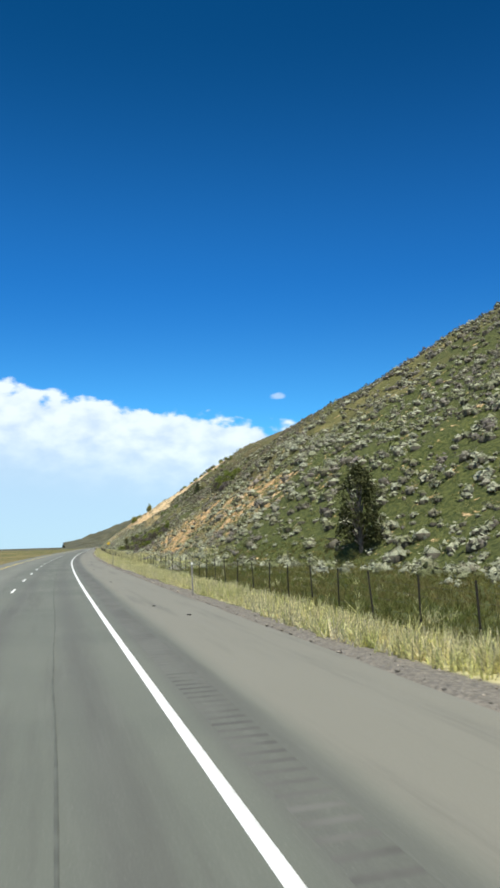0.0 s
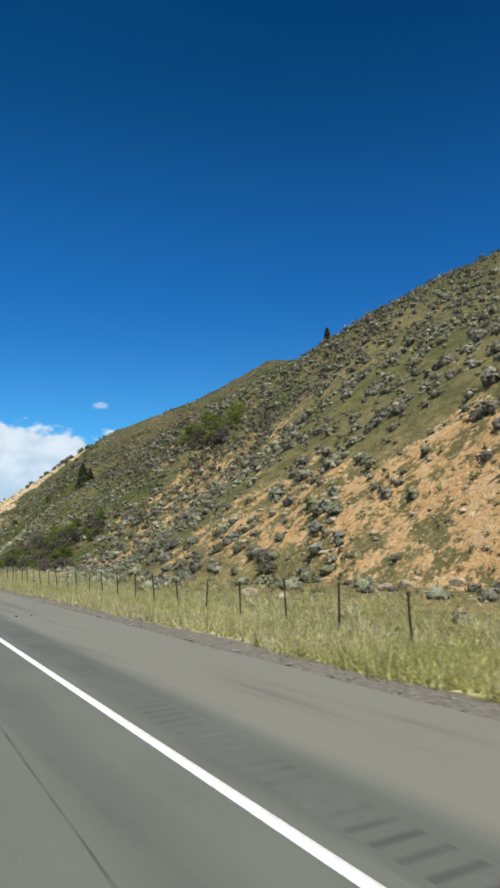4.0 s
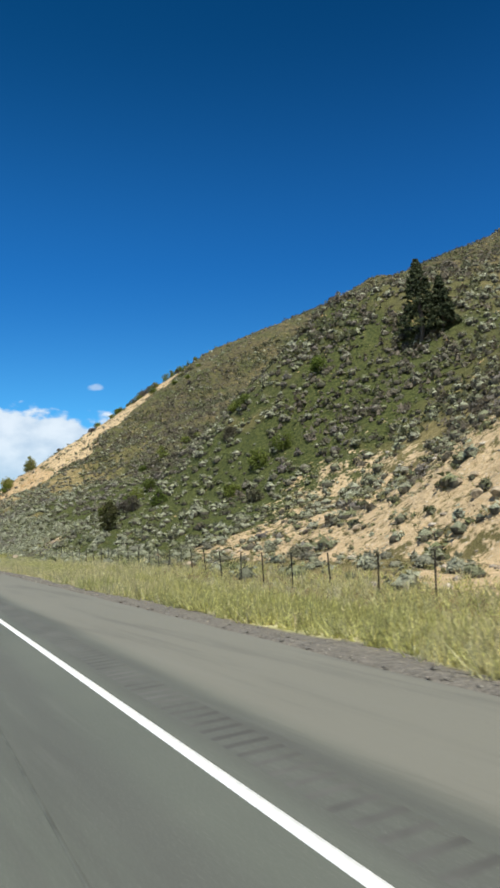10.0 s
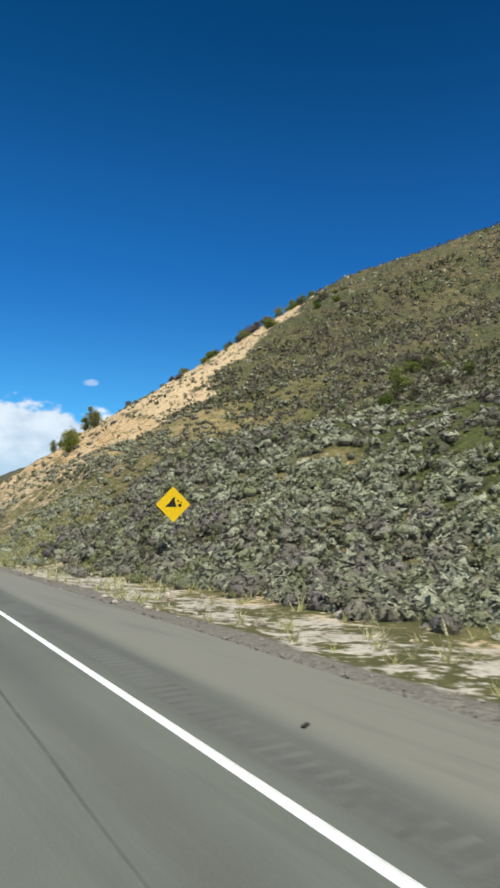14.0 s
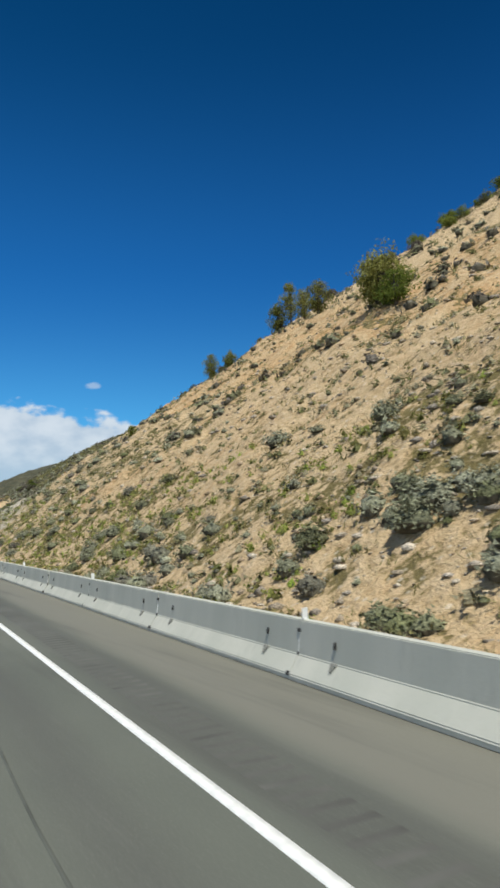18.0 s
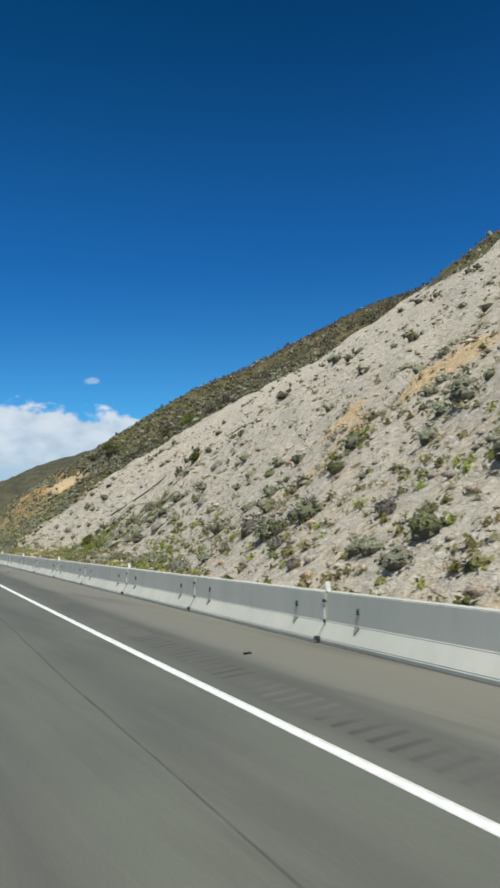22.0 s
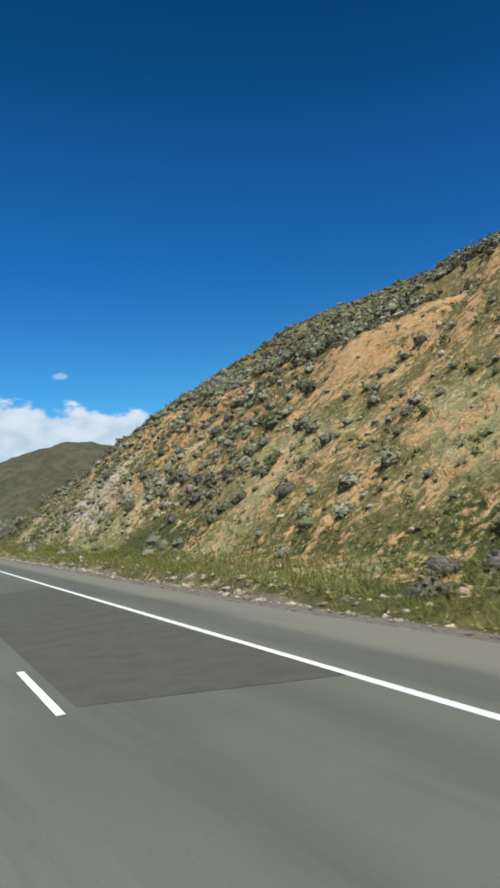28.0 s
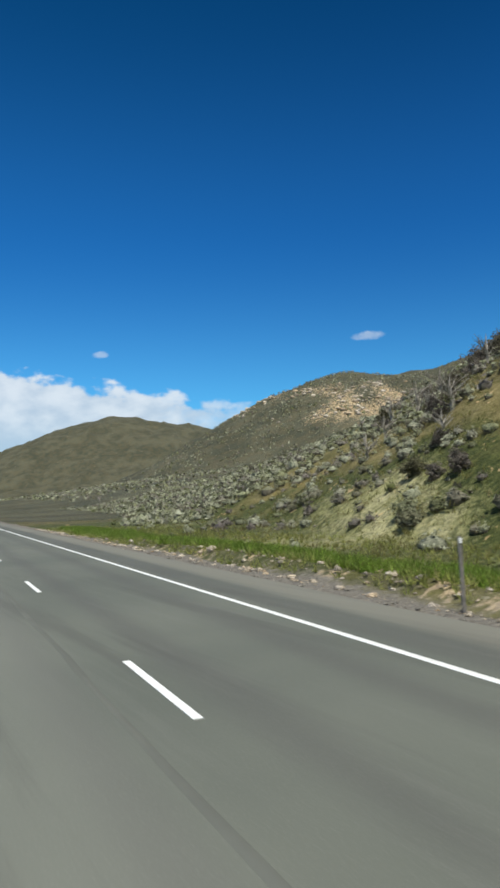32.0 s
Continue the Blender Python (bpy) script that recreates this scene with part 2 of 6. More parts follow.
def soil_at(u, y):
    """How bare the ground is, how pale the bare ground, and how green the grass: 0 to 1 (pale up to 2 for grey scree)."""
    u, y = u + 7 * fbm(u / 9, y / 9, 71, 3) * ramp(u, 5, 14), y + 12 * fbm(u / 9, y / 9, 72, 3) * ramp(u, 5, 14)
    s = 0.10 + 0.0 * u
    for y0, y1, u0, u1, k in ((84, 150, 16, 31, 0.46), (127, 143, 19, 28, 0.7), (150, 200, 19, 32, 0.46), (163, 182, 21, 31, 0.56), (222, 262, 30, 50, 0.4), (222, 250, 15, 38, 0.5), (270, 290, 43, 56, 0.5), (342, 362, 27, 42, 0.95), (360, 404, 18, 34, 0.66), (372, 408, 22, 45, 0.5), (338, 372, 14, 24, 0.8), (352, 372, 20, 30, 0.7), (446, 470, 16.5, 21.5, 0.7), (430, 520, 3.8, 8.5, 0.62), (560, 606, 12, 34, 0.38), (576, 606, 15, 32, 0.62), (20, 108, 24, 60, 0.16),
                          (604, 700, 4, 11, 0.66), (604, 690, 11, 32, 0.7), (604, 700, 31, 52, 0.72), (680, 730, 4, 52, 0.75), (700, 832, 4, 90, 0.84), (866, 940, 6, 25, 0.4), (892, 910, 29, 40, 1.0), (904, 936, 22, 34, 0.66), (936, 972, 24, 32, 0.6), (935, 1000, 14, 32, 0.5), (940, 968, 17, 28, 0.66), (968, 1000, 19, 30, 0.62), (905, 1060, 2.2, 4.2, 0.5), (964, 990, 12.5, 20, 0.9), (940, 952, 12, 17, 0.7), (562, 582, 2, 5, 0.95), (588, 645, 11, 32, 0.74), (590, 645, 4.5, 12, 0.62), (1000, 1028, 10, 30, 0.4)):
        s = np.maximum(s, k * zone(u, y, y0, y1, u0, u1, 5.0, 3.0))
    s = s - 0.16 * zone(u, y, 648, 690, 14, 25, 5, 3) - 0.35 * zone(u, y, 770, 800, 9, 19, 4, 2)
    s = np.maximum(s, 0.8 * ramp(y - 0.8 * np.maximum(u - 60, 0), 608, 618) * (1 - ramp(y, 740, 780)) * ramp(u, 48, 56) * (1 - ramp(u, 225, 240)))
    p = 0.12 + 0.0 * u
    for y0, y1, u0, u1, k in ((340, 408, 10, 50, 0.6), (450, 476, 16, 23, 0.6), (428, 522, 2, 9, 1.5), (134, 150, 20, 27, 0.9), (590, 650, 0, 31, 0.42), (650, 704, 0, 31, 0.6), (560, 606, 12, 34, 0.6), (604, 700, 31, 60, 0.3), (612, 720, 52, 240, 0.6), (735, 840, 0, 100, 1.45), (700, 750, 18, 100, 1.3), (700, 745, 3, 24, 1.27), (682, 706, 0, 18, 1.12), (892, 910, 28, 40, 0.95), (600, 705, 3, 10, 0.95), (964, 990, 12.5, 20, 1.3), (940, 952, 12, 17, 1.1), (1003, 1030, 13, 19, 0.9), (900, 1065, 2, 4.6, 1.0), (562, 582, 2, 5, 1.3)):
        p = np.maximum(p, k * zone(u, y, y0, y1, u0, u1))
    p = p - 0.35 * zone(u, y, 765, 835, 3, 14, 6, 4) - 0.9 * ramp(fbm(u / 11, y / 13, 73, 3), 0.10, 0.26) * zone(u, y, 694, 742, 11, 60, 5, 3)
    g = 0.15 + 0.0 * u
    for y0, y1, u0, u1, k in ((-40, 78, 8, 21, 1.0), (-40, 100, 18, 140, 0.72), (96, 112, 20, 34, 0.5), (240, 300, 20, 60, 0.4), (290, 340, 14, 60, 0.4), (400, 450, 14, 44, 0.8), (400, 460, 44, 70, 0.5), (446, 540, 22, 120, 0.6), (532, 575, 5, 20, 0.34), (644, 690, 12, 30, 0.3), (770, 800, 9, 19, 0.6), (840, 900, 20, 60, 0.35), (905, 1060, 4, 13, 0.6), (1030, 1110, 3, 22, 0.62)):
        g = np.maximum(g, k * zone(u, y, y0, y1, u0, u1))
    return s, p, g


def bareness(u, y):
    return soil_at(u, y)[0]


def bites(u, y):
    """Hollows cut into the slope below an overhanging lip of turf."""
    cut = 0.0 * u
    for y0, y1, u0, u1, run, deep in ((98, 150, 33.5, 29.5, 9, 1.5), (340, 372, 42.0, 39.0, 15, 1.9), (892, 936, 37.5, 33.5, 9, 2.4), (936, 1004, 32.0, 31.0, 7, 1.5)):
        lip = u0 + (u1 - u0) * np.clip((y - y0) / (y1 - y0), 0, 1) + 2.4 * fbm(y / 7, 0 * y, 47, 3)
        k = ramp(u, lip - run, lip - 0.3) * (1 - ramp(u, lip - 0.2, lip + 0.9))
        cut = cut + deep * k * ramp(y, y0 - 3, y0 + 3) * (1 - ramp(y, y1 - 3, y1 + 3)) * (0.8 + 1.1 * fbm(y / 5, u / 9, 49, 2))
    return cut


def ledges(u, y, z):
    """Stepped beds of rock."""
    k = zone(u, y, 964, 992, 13, 20, 4, 1.5) + zone(u, y, 752, 786, 13, 27, 6, 2) * 0.8 + zone(u, y, 1004, 1030, 13, 20, 4, 2) * 0.8
    bed = z * 0.85 + 0.06 * y + 1.6 * fbm(u / 6, y / 6, 53, 2)
    f = bed - np.floor(bed)
    return k * 0.75 * (ramp(f, 0.25, 0.75) - f)


def ground(u, y):
    u, y = np.asarray(u, float), np.asarray(y, float)
    foot = station(HILL_FOOT, y)
    t = u - foot
    z = station(SLOPE_LOW, y) * np.clip(t, 0, 16) + station(SLOPE_MID, y) * np.clip(t - 16, 0, 34)
    z = z + station(SLOPE_HIGH, y) * np.clip(t - 50, 0, 90) + station(SLOPE_TOP, y) * np.clip(t - 140, 0, 280) - 0.125 * (np.clip(t, -100, 1020) - 420 + np.sqrt((np.clip(t, -100, 1020) - 420) ** 2 + 200))
    z = z - 0.45 * ramp(y, 700, 760) * np.clip(t - 340, 0, 80)
    z = z - 1.2 * zone(u, y, 1000, 1040, 20, 70, 12, 8) - 3.2 * ramp(u, 29, 46) * zone(u, y, 1008, 1045, 0, 120, 10, 8)
    onto = ramp(t, -2, 14)
    z = z + onto * (1.8 * fbm(u / 26, y / 26, 3) + 1.3 * fbm(u / 40, y / 9, 5)) * ramp(t, 0, 50)
    z = z + onto * 0.9 * fbm(u / 14, y / 5, 9, 3) + (0.15 + 0.35 * onto) * fbm(u / 2.6, y / 2.6, 12, 3)
    z = z + ramp(t, 0, 8) * ramp(bareness(u, y), 0.3, 0.8) * (0.5 * fbm(u / 9, y / 4, 61, 2) + 0.8 * fbm(u / 3, y / 2.6, 63, 3))
    z = z - bites(u, y) + ledges(u, y, z)
    edge = road_edge(y)
    lip = ramp(u - edge, 0.9 + 0.5 * vnoise(y / 2.3, 0 * y, 41), 1.5 + 0.5 * vnoise(y / 2.3, 0 * y, 41)) * (1 - ramp(u - edge, 1.5, 7))
    z = z + 0.4 * lip * ramp(y, 900, 912) * (1 - ramp(y, 1045, 1070))
    ditch = -0.35 * np.sin(np.pi * np.clip((u - edge) / np.maximum(foot - edge, 0.5), 0, 1)) * (foot - edge > 4)
    z = z + ditch
    z = z * (1 - ramp(y, 1280, 1600))
    near = ramp(u, edge - 0.1, edge + 1.6)
    z = z * near + (1 - near) * -0.03
    left = ramp(-u, 9.5, 40)
    z = np.where(u < -9.5, left * (-2 + 3 * fbm(u / 40, y / 40, 2)), z)
    return np.where((u < edge - 0.05) & (u > -9.6), -0.12, z)


def world_at(u, y, z=None):
    z = ground(u, y) if z is None else z
    return np.stack([fog(y) + u, np.asarray(y, float) + 0 * z, z], -1)


# ---- mesh helpers ----
def mesh_np(name, verts, faces, mats, attrs=(), smooth_shade=False, mat_index=None):
    """A mesh from an array of vertices and an (n, k) array of faces."""
    me = bpy.data.meshes.new(name)
    n, k = faces.shape
    me.vertices.add(len(verts))
    me.vertices.foreach_set("co", np.asarray(verts, np.float32).ravel())
    me.loops.add(n * k)
    me.loops.foreach_set("vertex_index", faces.astype(np.int32).ravel())
    me.polygons.add(n)
    me.polygons.foreach_set("loop_start", np.arange(0, n * k, k, dtype=np.int32))
    if smooth_shade:
        me.polygons.foreach_set("use_smooth", np.ones(n, bool))
    for m in mats:
        me.materials.append(m)
    if mat_index is not None:
        me.polygons.foreach_set("material_index", np.asarray(mat_index, np.int32))
    for key, values in attrs:
        at = me.attributes.new(key, "FLOAT", "POINT")
        at.data.foreach_set("value", np.asarray(values, np.float32))
    me.update(calc_edges=True)
    return me


def grid_faces(nu, ny):
    i = np.arange(nu - 1)[None] + nu * np.arange(ny - 1)[:, None]
    return np.stack([i, i + 1, i + nu + 1, i + nu], -1).reshape(-1, 4)


def part(name, bm, material, parent, label=""):
    me = bpy.data.meshes.new(name)
    bm.to_mesh(me)
    bm.free()
    me.materials.append(material)
    ob = new(name, me)
    ob.parent = parent
    if label:
        ob["label"] = label
    return ob


def box(bm, sx, sy, sz, m=Matrix(), bevel=0.0):
    made = bmesh.ops.create_cube(bm, size=1, matrix=m @ Matrix.Diagonal((sx, sy, sz, 1)))
    if bevel:
        es = {e for v in made["verts"] for e in v.link_edges}
        bmesh.ops.bevel(bm, geom=list(es), offset=bevel, segments=1, affect="EDGES")
    return made


def place(u, y, z=None, lift=0.0, turn=0.0):
    x, yy, zz = [float(v) for v in world_at(float(u), float(y), None if z is None else np.float64(z))]
    return pose(x, yy, zz + lift, 0, 0, math.degrees(heading(y)) + turn)


# ---- materials ----
def material(name, rough=0.9, metal=0.0):
    m = bpy.data.materials.new(name)
    m.use_nodes = True
    b = m.node_tree.nodes["Principled BSDF"]
    b.inputs["Roughness"].default_value, b.inputs["Metallic"].default_value = rough, metal
    b.inputs["Specular IOR Level"].default_value = 0.3
    return m, m.node_tree, b


def attr(tree, name):
    return node(tree, "ShaderNodeAttribute", attribute_name=name).outputs["Fac"]


def bump(tree, b, height, strength=0.5, distance=0.05):
    n = node(tree, "ShaderNodeBump")
    n.inputs["Strength"].default_value, n.inputs["Distance"].default_value = strength, distance
    tree.links.new(height, n.inputs["Height"])
    tree.links.new(n.outputs[0], b.inputs["Normal"])


def plain(name, color, rough=0.7, metal=0.0, vary=0.25, scale=6.0, second=None):
    m, t, b = material(name, rough, metal)
    co = node(t, "ShaderNodeTexCoord").outputs["Object"]
    n1 = noise_node(t, co, scale, 5, 0.6)
    dark = tuple(c * (1 - vary) for c in color)
    light = second or tuple(min(1, c * (1 + vary)) for c in color)
    col = mix_color(t, smooth(t, n1, 0.35, 0.65), dark, light)
    t.links.new(col, b.inputs["Base Color"])
    bump(t, b, noise_node(t, co, scale * 8, 3), 0.25, 0.01)
    return m


def hillside_material():
    m, t, b = material("hillside_earth", 0.95)
    pos = node(t, "ShaderNodeNewGeometry").outputs["Position"]
    n_big, n_mid, n_fine, n_grit = noise_node(t, pos, 0.09, 4), noise_node(t, pos, 0.5, 5), noise_node(t, pos, 2.6, 5, 0.65), noise_node(t, pos, 11.0, 3, 0.7)
    soil, pale, green, gravel = attr(t, "soil"), attr(t, "pale"), attr(t, "green"), attr(t, "gravel")
    far = attr(t, "far")
    olive = mix_color(t, smooth(t, n_mid, 0.40, 0.60), (0.082, 0.082, 0.026), (0.150, 0.136, 0.048))
    gold = mix_color(t, smooth(t, n_mid, 0.40, 0.60), (0.175, 0.138, 0.054), (0.30, 0.228, 0.102))
    gold = mix_color(t, math_node(t, "MULTIPLY", smooth(t, n_fine, 0.50, 0.62), 0.8), gold, (0.43, 0.335, 0.185))
    grass = mix_color(t, attr(t, "dry"), olive, gold)
    grass = mix_color(t, math_node(t, "MULTIPLY", smooth(t, n_grit, 0.52, 0.64), 0.5), grass, (0.07, 0.068, 0.026))
    lush = mix_color(t, smooth(t, n_fine, 0.38, 0.62), (0.036, 0.048, 0.011), (0.092, 0.102, 0.028))
    patchy = math_node(t, "ADD", math_node(t, "MULTIPLY", smooth(t, n_big, 0.45, 0.62), 0.25), green)
    col = mix_color(t, smooth(t, math_node(t, "MULTIPLY_ADD", n_mid, 0.8, patchy), 0.65, 1.0), grass, lush)
    clump = node(t, "ShaderNodeTexVoronoi")
    clump.inputs["Scale"].default_value = 0.62
    wob = node(t, "ShaderNodeVectorMath", operation="ADD")
    t.links.new(pos, wob.inputs[0])
    t.links.new(node(t, "ShaderNodeTexNoise").outputs["Color"], wob.inputs[1])
    t.links.new(wob.outputs[0], clump.inputs["Vector"])
    kind = node(t, "ShaderNodeSeparateColor")
    t.links.new(clump.outputs["Color"], kind.inputs[0])
    body = math_node(t, "SUBTRACT", 1.0, smooth(t, math_node(t, "MULTIPLY_ADD", n_fine, 0.5, clump.outputs["Distance"]), 0.60, 0.84))
    spots = math_node(t, "MULTIPLY", math_node(t, "MULTIPLY", body, smooth(t, kind.outputs[0], 0.12, 0.2)), far)
    col = mix_color(t, math_node(t, "MULTIPLY", spots, 0.9), col, mix_color(t, kind.outputs[1], (0.058, 0.056, 0.036), (0.125, 0.12, 0.085)))
    col = mix_color(t, math_node(t, "MULTIPLY", far, 0.55), col, mix_color(t, smooth(t, n_big, 0.4, 0.6), (0.098, 0.075, 0.043), (0.060, 0.069, 0.027)))
    straw = attr(t, "straw")
    col = mix_color(t, smooth(t, math_node(t, "MULTIPLY_ADD", n_fine, 0.5, straw), 0.5, 0.9), col, mix_color(t, smooth(t, n_mid, 0.38, 0.62), (0.40, 0.38, 0.18), (0.55, 0.50, 0.285)))
    hazy = math_node(t, "MULTIPLY", smooth(t, far, 0.93, 1.0), math_node(t, "MULTIPLY_ADD", smooth(t, n_big, 0.4, 0.6), 0.35, 0.5))
    col = mix_color(t, hazy, col, mix_color(t, smooth(t, noise_node(t, pos, 0.022, 5, 0.65), 0.40, 0.62), (0.046, 0.050, 0.036), (0.098, 0.096, 0.066)))
    fall = node(t, "ShaderNodeMapping")
    fall.inputs["Scale"].default_value = (0.62, 1.0, 0.62)
    t.links.new(pos, fall.inputs[0])
    rill = noise_node(t, fall.outputs[0], 0.55, 5, 0.65)
    orange = mix_color(t, smooth(t, n_fine, 0.3, 0.7), (0.44, 0.235, 0.092), (0.57, 0.36, 0.17))
    tan = mix_color(t, smooth(t, n_fine, 0.3, 0.7), (0.47, 0.335, 0.182), (0.66, 0.50, 0.315))
    grey = mix_color(t, smooth(t, n_fine, 0.3, 0.7), (0.36, 0.325, 0.265), (0.55, 0.50, 0.42))
    bare = mix_color(t, smooth(t, math_node(t, "MULTIPLY_ADD", rill, 0.9, math_node(t, "MULTIPLY_ADD", n_mid, 0.3, pale)), 0.66, 1.06), orange, tan)
    bare = mix_color(t, smooth(t, math_node(t, "MULTIPLY_ADD", rill, 0.9, math_node(t, "MULTIPLY_ADD", n_mid, 0.5, pale)), 1.52, 2.0), bare, grey)
    ragged = math_node(t, "MULTIPLY_ADD", n_fine, 1.3, math_node(t, "MULTIPLY_ADD", n_mid, 1.5, math_node(t, "MULTIPLY", rill, 0.6)))
    col = mix_color(t, smooth(t, math_node(t, "SUBTRACT", math_node(t, "ADD", soil, ragged), 1.7), 0.40, 0.58), col, bare)
    cells = node(t, "ShaderNodeTexVoronoi")
    cells.inputs["Scale"].default_value = 3.4
    t.links.new(pos, cells.inputs["Vector"])
    pick = node(t, "ShaderNodeSeparateColor")
    t.links.new(cells.outputs["Color"], pick.inputs[0])
    chip = math_node(t, "MULTIPLY", math_node(t, "SUBTRACT", 1.0, smooth(t, cells.outputs["Distance"], 0.22, 0.34)), smooth(t, pick.outputs[0], 0.66, 0.72))
    chip = math_node(t, "MULTIPLY", chip, smooth(t, math_node(t, "MULTIPLY_ADD", n_mid, 0.4, soil), 0.32, 0.6))
    col = mix_color(t, math_node(t, "MULTIPLY", chip, 0.5), col, mix_color(t, pick.outputs[1], (0.52, 0.44, 0.33), (0.78, 0.72, 0.62)))
    thin = math_node(t, "MULTIPLY", smooth(t, noise_node(t, pos, 5.2, 4, 0.7), 0.53, 0.62), math_node(t, "SUBTRACT", 1.0, smooth(t, pale, 0.9, 1.3)))
    col = mix_color(t, math_node(t, "MULTIPLY", thin, math_node(t, "MULTIPLY", smooth(t, soil, 0.25, 0.5), 0.35)), col, mix_color(t, n_mid, (0.16, 0.13, 0.055), (0.27, 0.23, 0.10)))
    pit = math_node(t, "MULTIPLY", smooth(t, n_grit, 0.58, 0.68), smooth(t, soil, 0.3, 0.6))
    col = mix_color(t, math_node(t, "MULTIPLY", pit, 0.55), col, (0.15, 0.12, 0.07))
    stone = mix_color(t, smooth(t, n_grit, 0.35, 0.7), (0.14, 0.128, 0.108), (0.245, 0.22, 0.185))
    col = mix_color(t, smooth(t, math_node(t, "MULTIPLY_ADD", n_fine, 0.6, gravel), 0.6, 0.95), col, stone)
    t.links.new(col, b.inputs["Base Color"])
    rel = math_node(t, "ADD", math_node(t, "MULTIPLY", spots, 1.6), math_node(t, "ADD", math_node(t, "MULTIPLY", n_fine, 0.8), math_node(t, "MULTIPLY", n_grit, 0.35)))
    bump(t, b, math_node(t, "ADD", math_node(t, "MULTIPLY", n_mid, 1.6), math_node(t, "MULTIPLY_ADD", rill, 0.8, rel)), 0.85, 0.32)
    return m


def asphalt_material():
    m, t, b = material("worn_asphalt", 0.85)
    uv = node(t, "ShaderNodeAttribute", attribute_name="across").outputs["Fac"]
    pos = node(t, "ShaderNodeNewGeometry").outputs["Position"]
    stretch = node(t, "ShaderNodeMapping")
    stretch.inputs["Scale"].default_value = (1.0, 0.06, 1.0)
    t.links.new(pos, stretch.inputs[0])
    streak = noise_node(t, stretch.outputs[0], 2.2, 4, 0.6)
    blot = noise_node(t, pos, 0.12, 4)
    grain = noise_node(t, pos, 45.0, 3, 0.7)
    col = mix_color(t, smooth(t, blot, 0.3, 0.7), (0.099, 0.107, 0.090), (0.128, 0.135, 0.112))
    tracks = None
    for c0, w in ((-0.95, 0.35), (-2.75, 0.35), (-4.6, 0.35), (-6.4, 0.35)):
        d = math_node(t, "ABSOLUTE", math_node(t, "SUBTRACT", uv, c0))
        k = smooth(t, math_node(t, "MULTIPLY_ADD", streak, 0.5, math_node(t, "MULTIPLY", d, -1.0)), -w, 0.25)
        tracks = k if tracks is None else math_node(t, "MAXIMUM", tracks, k)
    col = mix_color(t, math_node(t, "MULTIPLY", tracks, 0.42), col, (0.075, 0.073, 0.069))
    left = math_node(t, "SUBTRACT", 1.0, smooth(t, uv, -4.9, -3.7))
    col = mix_color(t, math_node(t, "MULTIPLY", left, 0.38), col, (0.20, 0.206, 0.176))
    shoulder = smooth(t, uv, 0.9, 1.5)
    col = mix_color(t, math_node(t, "MULTIPLY", shoulder, 0.8), col, (0.185, 0.177, 0.146))
    rumble = math_node(t, "MULTIPLY", smooth(t, uv, 0.12, 0.4), math_node(t, "SUBTRACT", 1.0, smooth(t, uv, 0.95, 1.25)))
    col = mix_color(t, math_node(t, "MULTIPLY", rumble, math_node(t, "MULTIPLY_ADD", streak, 0.8, 0.05)), col, (0.075, 0.073, 0.068))
    col = mix_color(t, math_node(t, "MULTIPLY", smooth(t, grain, 0.5, 0.8), 0.35), col, (0.30, 0.29, 0.27))
    smear = node(t, "ShaderNodeMapping")
    smear.inputs["Scale"].default_value = (1.0, 0.05, 1.0)
    t.links.new(pos, smear.inputs[0])
    drag = noise_node(t, smear.outputs[0], 1.1, 6, 0.68)
    col = mix_color(t, math_node(t, "MULTIPLY", smooth(t, drag, 0.50, 0.68), 0.42), col, (0.072, 0.071, 0.064))
    col = mix_color(t, math_node(t, "MULTIPLY", smooth(t, noise_node(t, smear.outputs[0], 3.4, 5, 0.7), 0.50, 0.72), 0.13), col, (0.20, 0.20, 0.18))
    crumb = math_node(t, "MULTIPLY", smooth(t, noise_node(t, pos, 9.0, 4, 0.75), 0.60, 0.70), smooth(t, uv, 1.2, 3.4))
    col = mix_color(t, math_node(t, "MULTIPLY", crumb, 0.35), col, (0.10, 0.093, 0.08))
    t.links.new(col, b.inputs["Base Color"])
    bump(t, b, grain, 0.35, 0.006)
    return m


def concrete_material():
    m, t, b = material("barrier_concrete", 0.9)
    pos = node(t, "ShaderNodeNewGeometry").outputs["Position"]
    run = node(t, "ShaderNodeMapping")
    run.inputs["Scale"].default_value = (1.0, 1.0, 0.16)
    t.links.new(pos, run.inputs[0])
    col = mix_color(t, smooth(t, noise_node(t, run.outputs[0], 0.9, 4), 0.3, 0.7), (0.47, 0.475, 0.42), (0.54, 0.535, 0.475))
    col = mix_color(t, math_node(t, "MULTIPLY", smooth(t, noise_node(t, run.outputs[0], 5.0, 5, 0.7), 0.52, 0.72), 0.35), col, (0.36, 0.36, 0.325))
    col = mix_color(t, math_node(t, "MULTIPLY", smooth(t, noise_node(t, pos, 60.0, 2, 0.7), 0.55, 0.7), 0.3), col, (0.33, 0.325, 0.29))
    t.links.new(col, b.inputs["Base Color"])
    bump(t, b, noise_node(t, pos, 30.0, 3, 0.7), 0.3, 0.01)
    return m


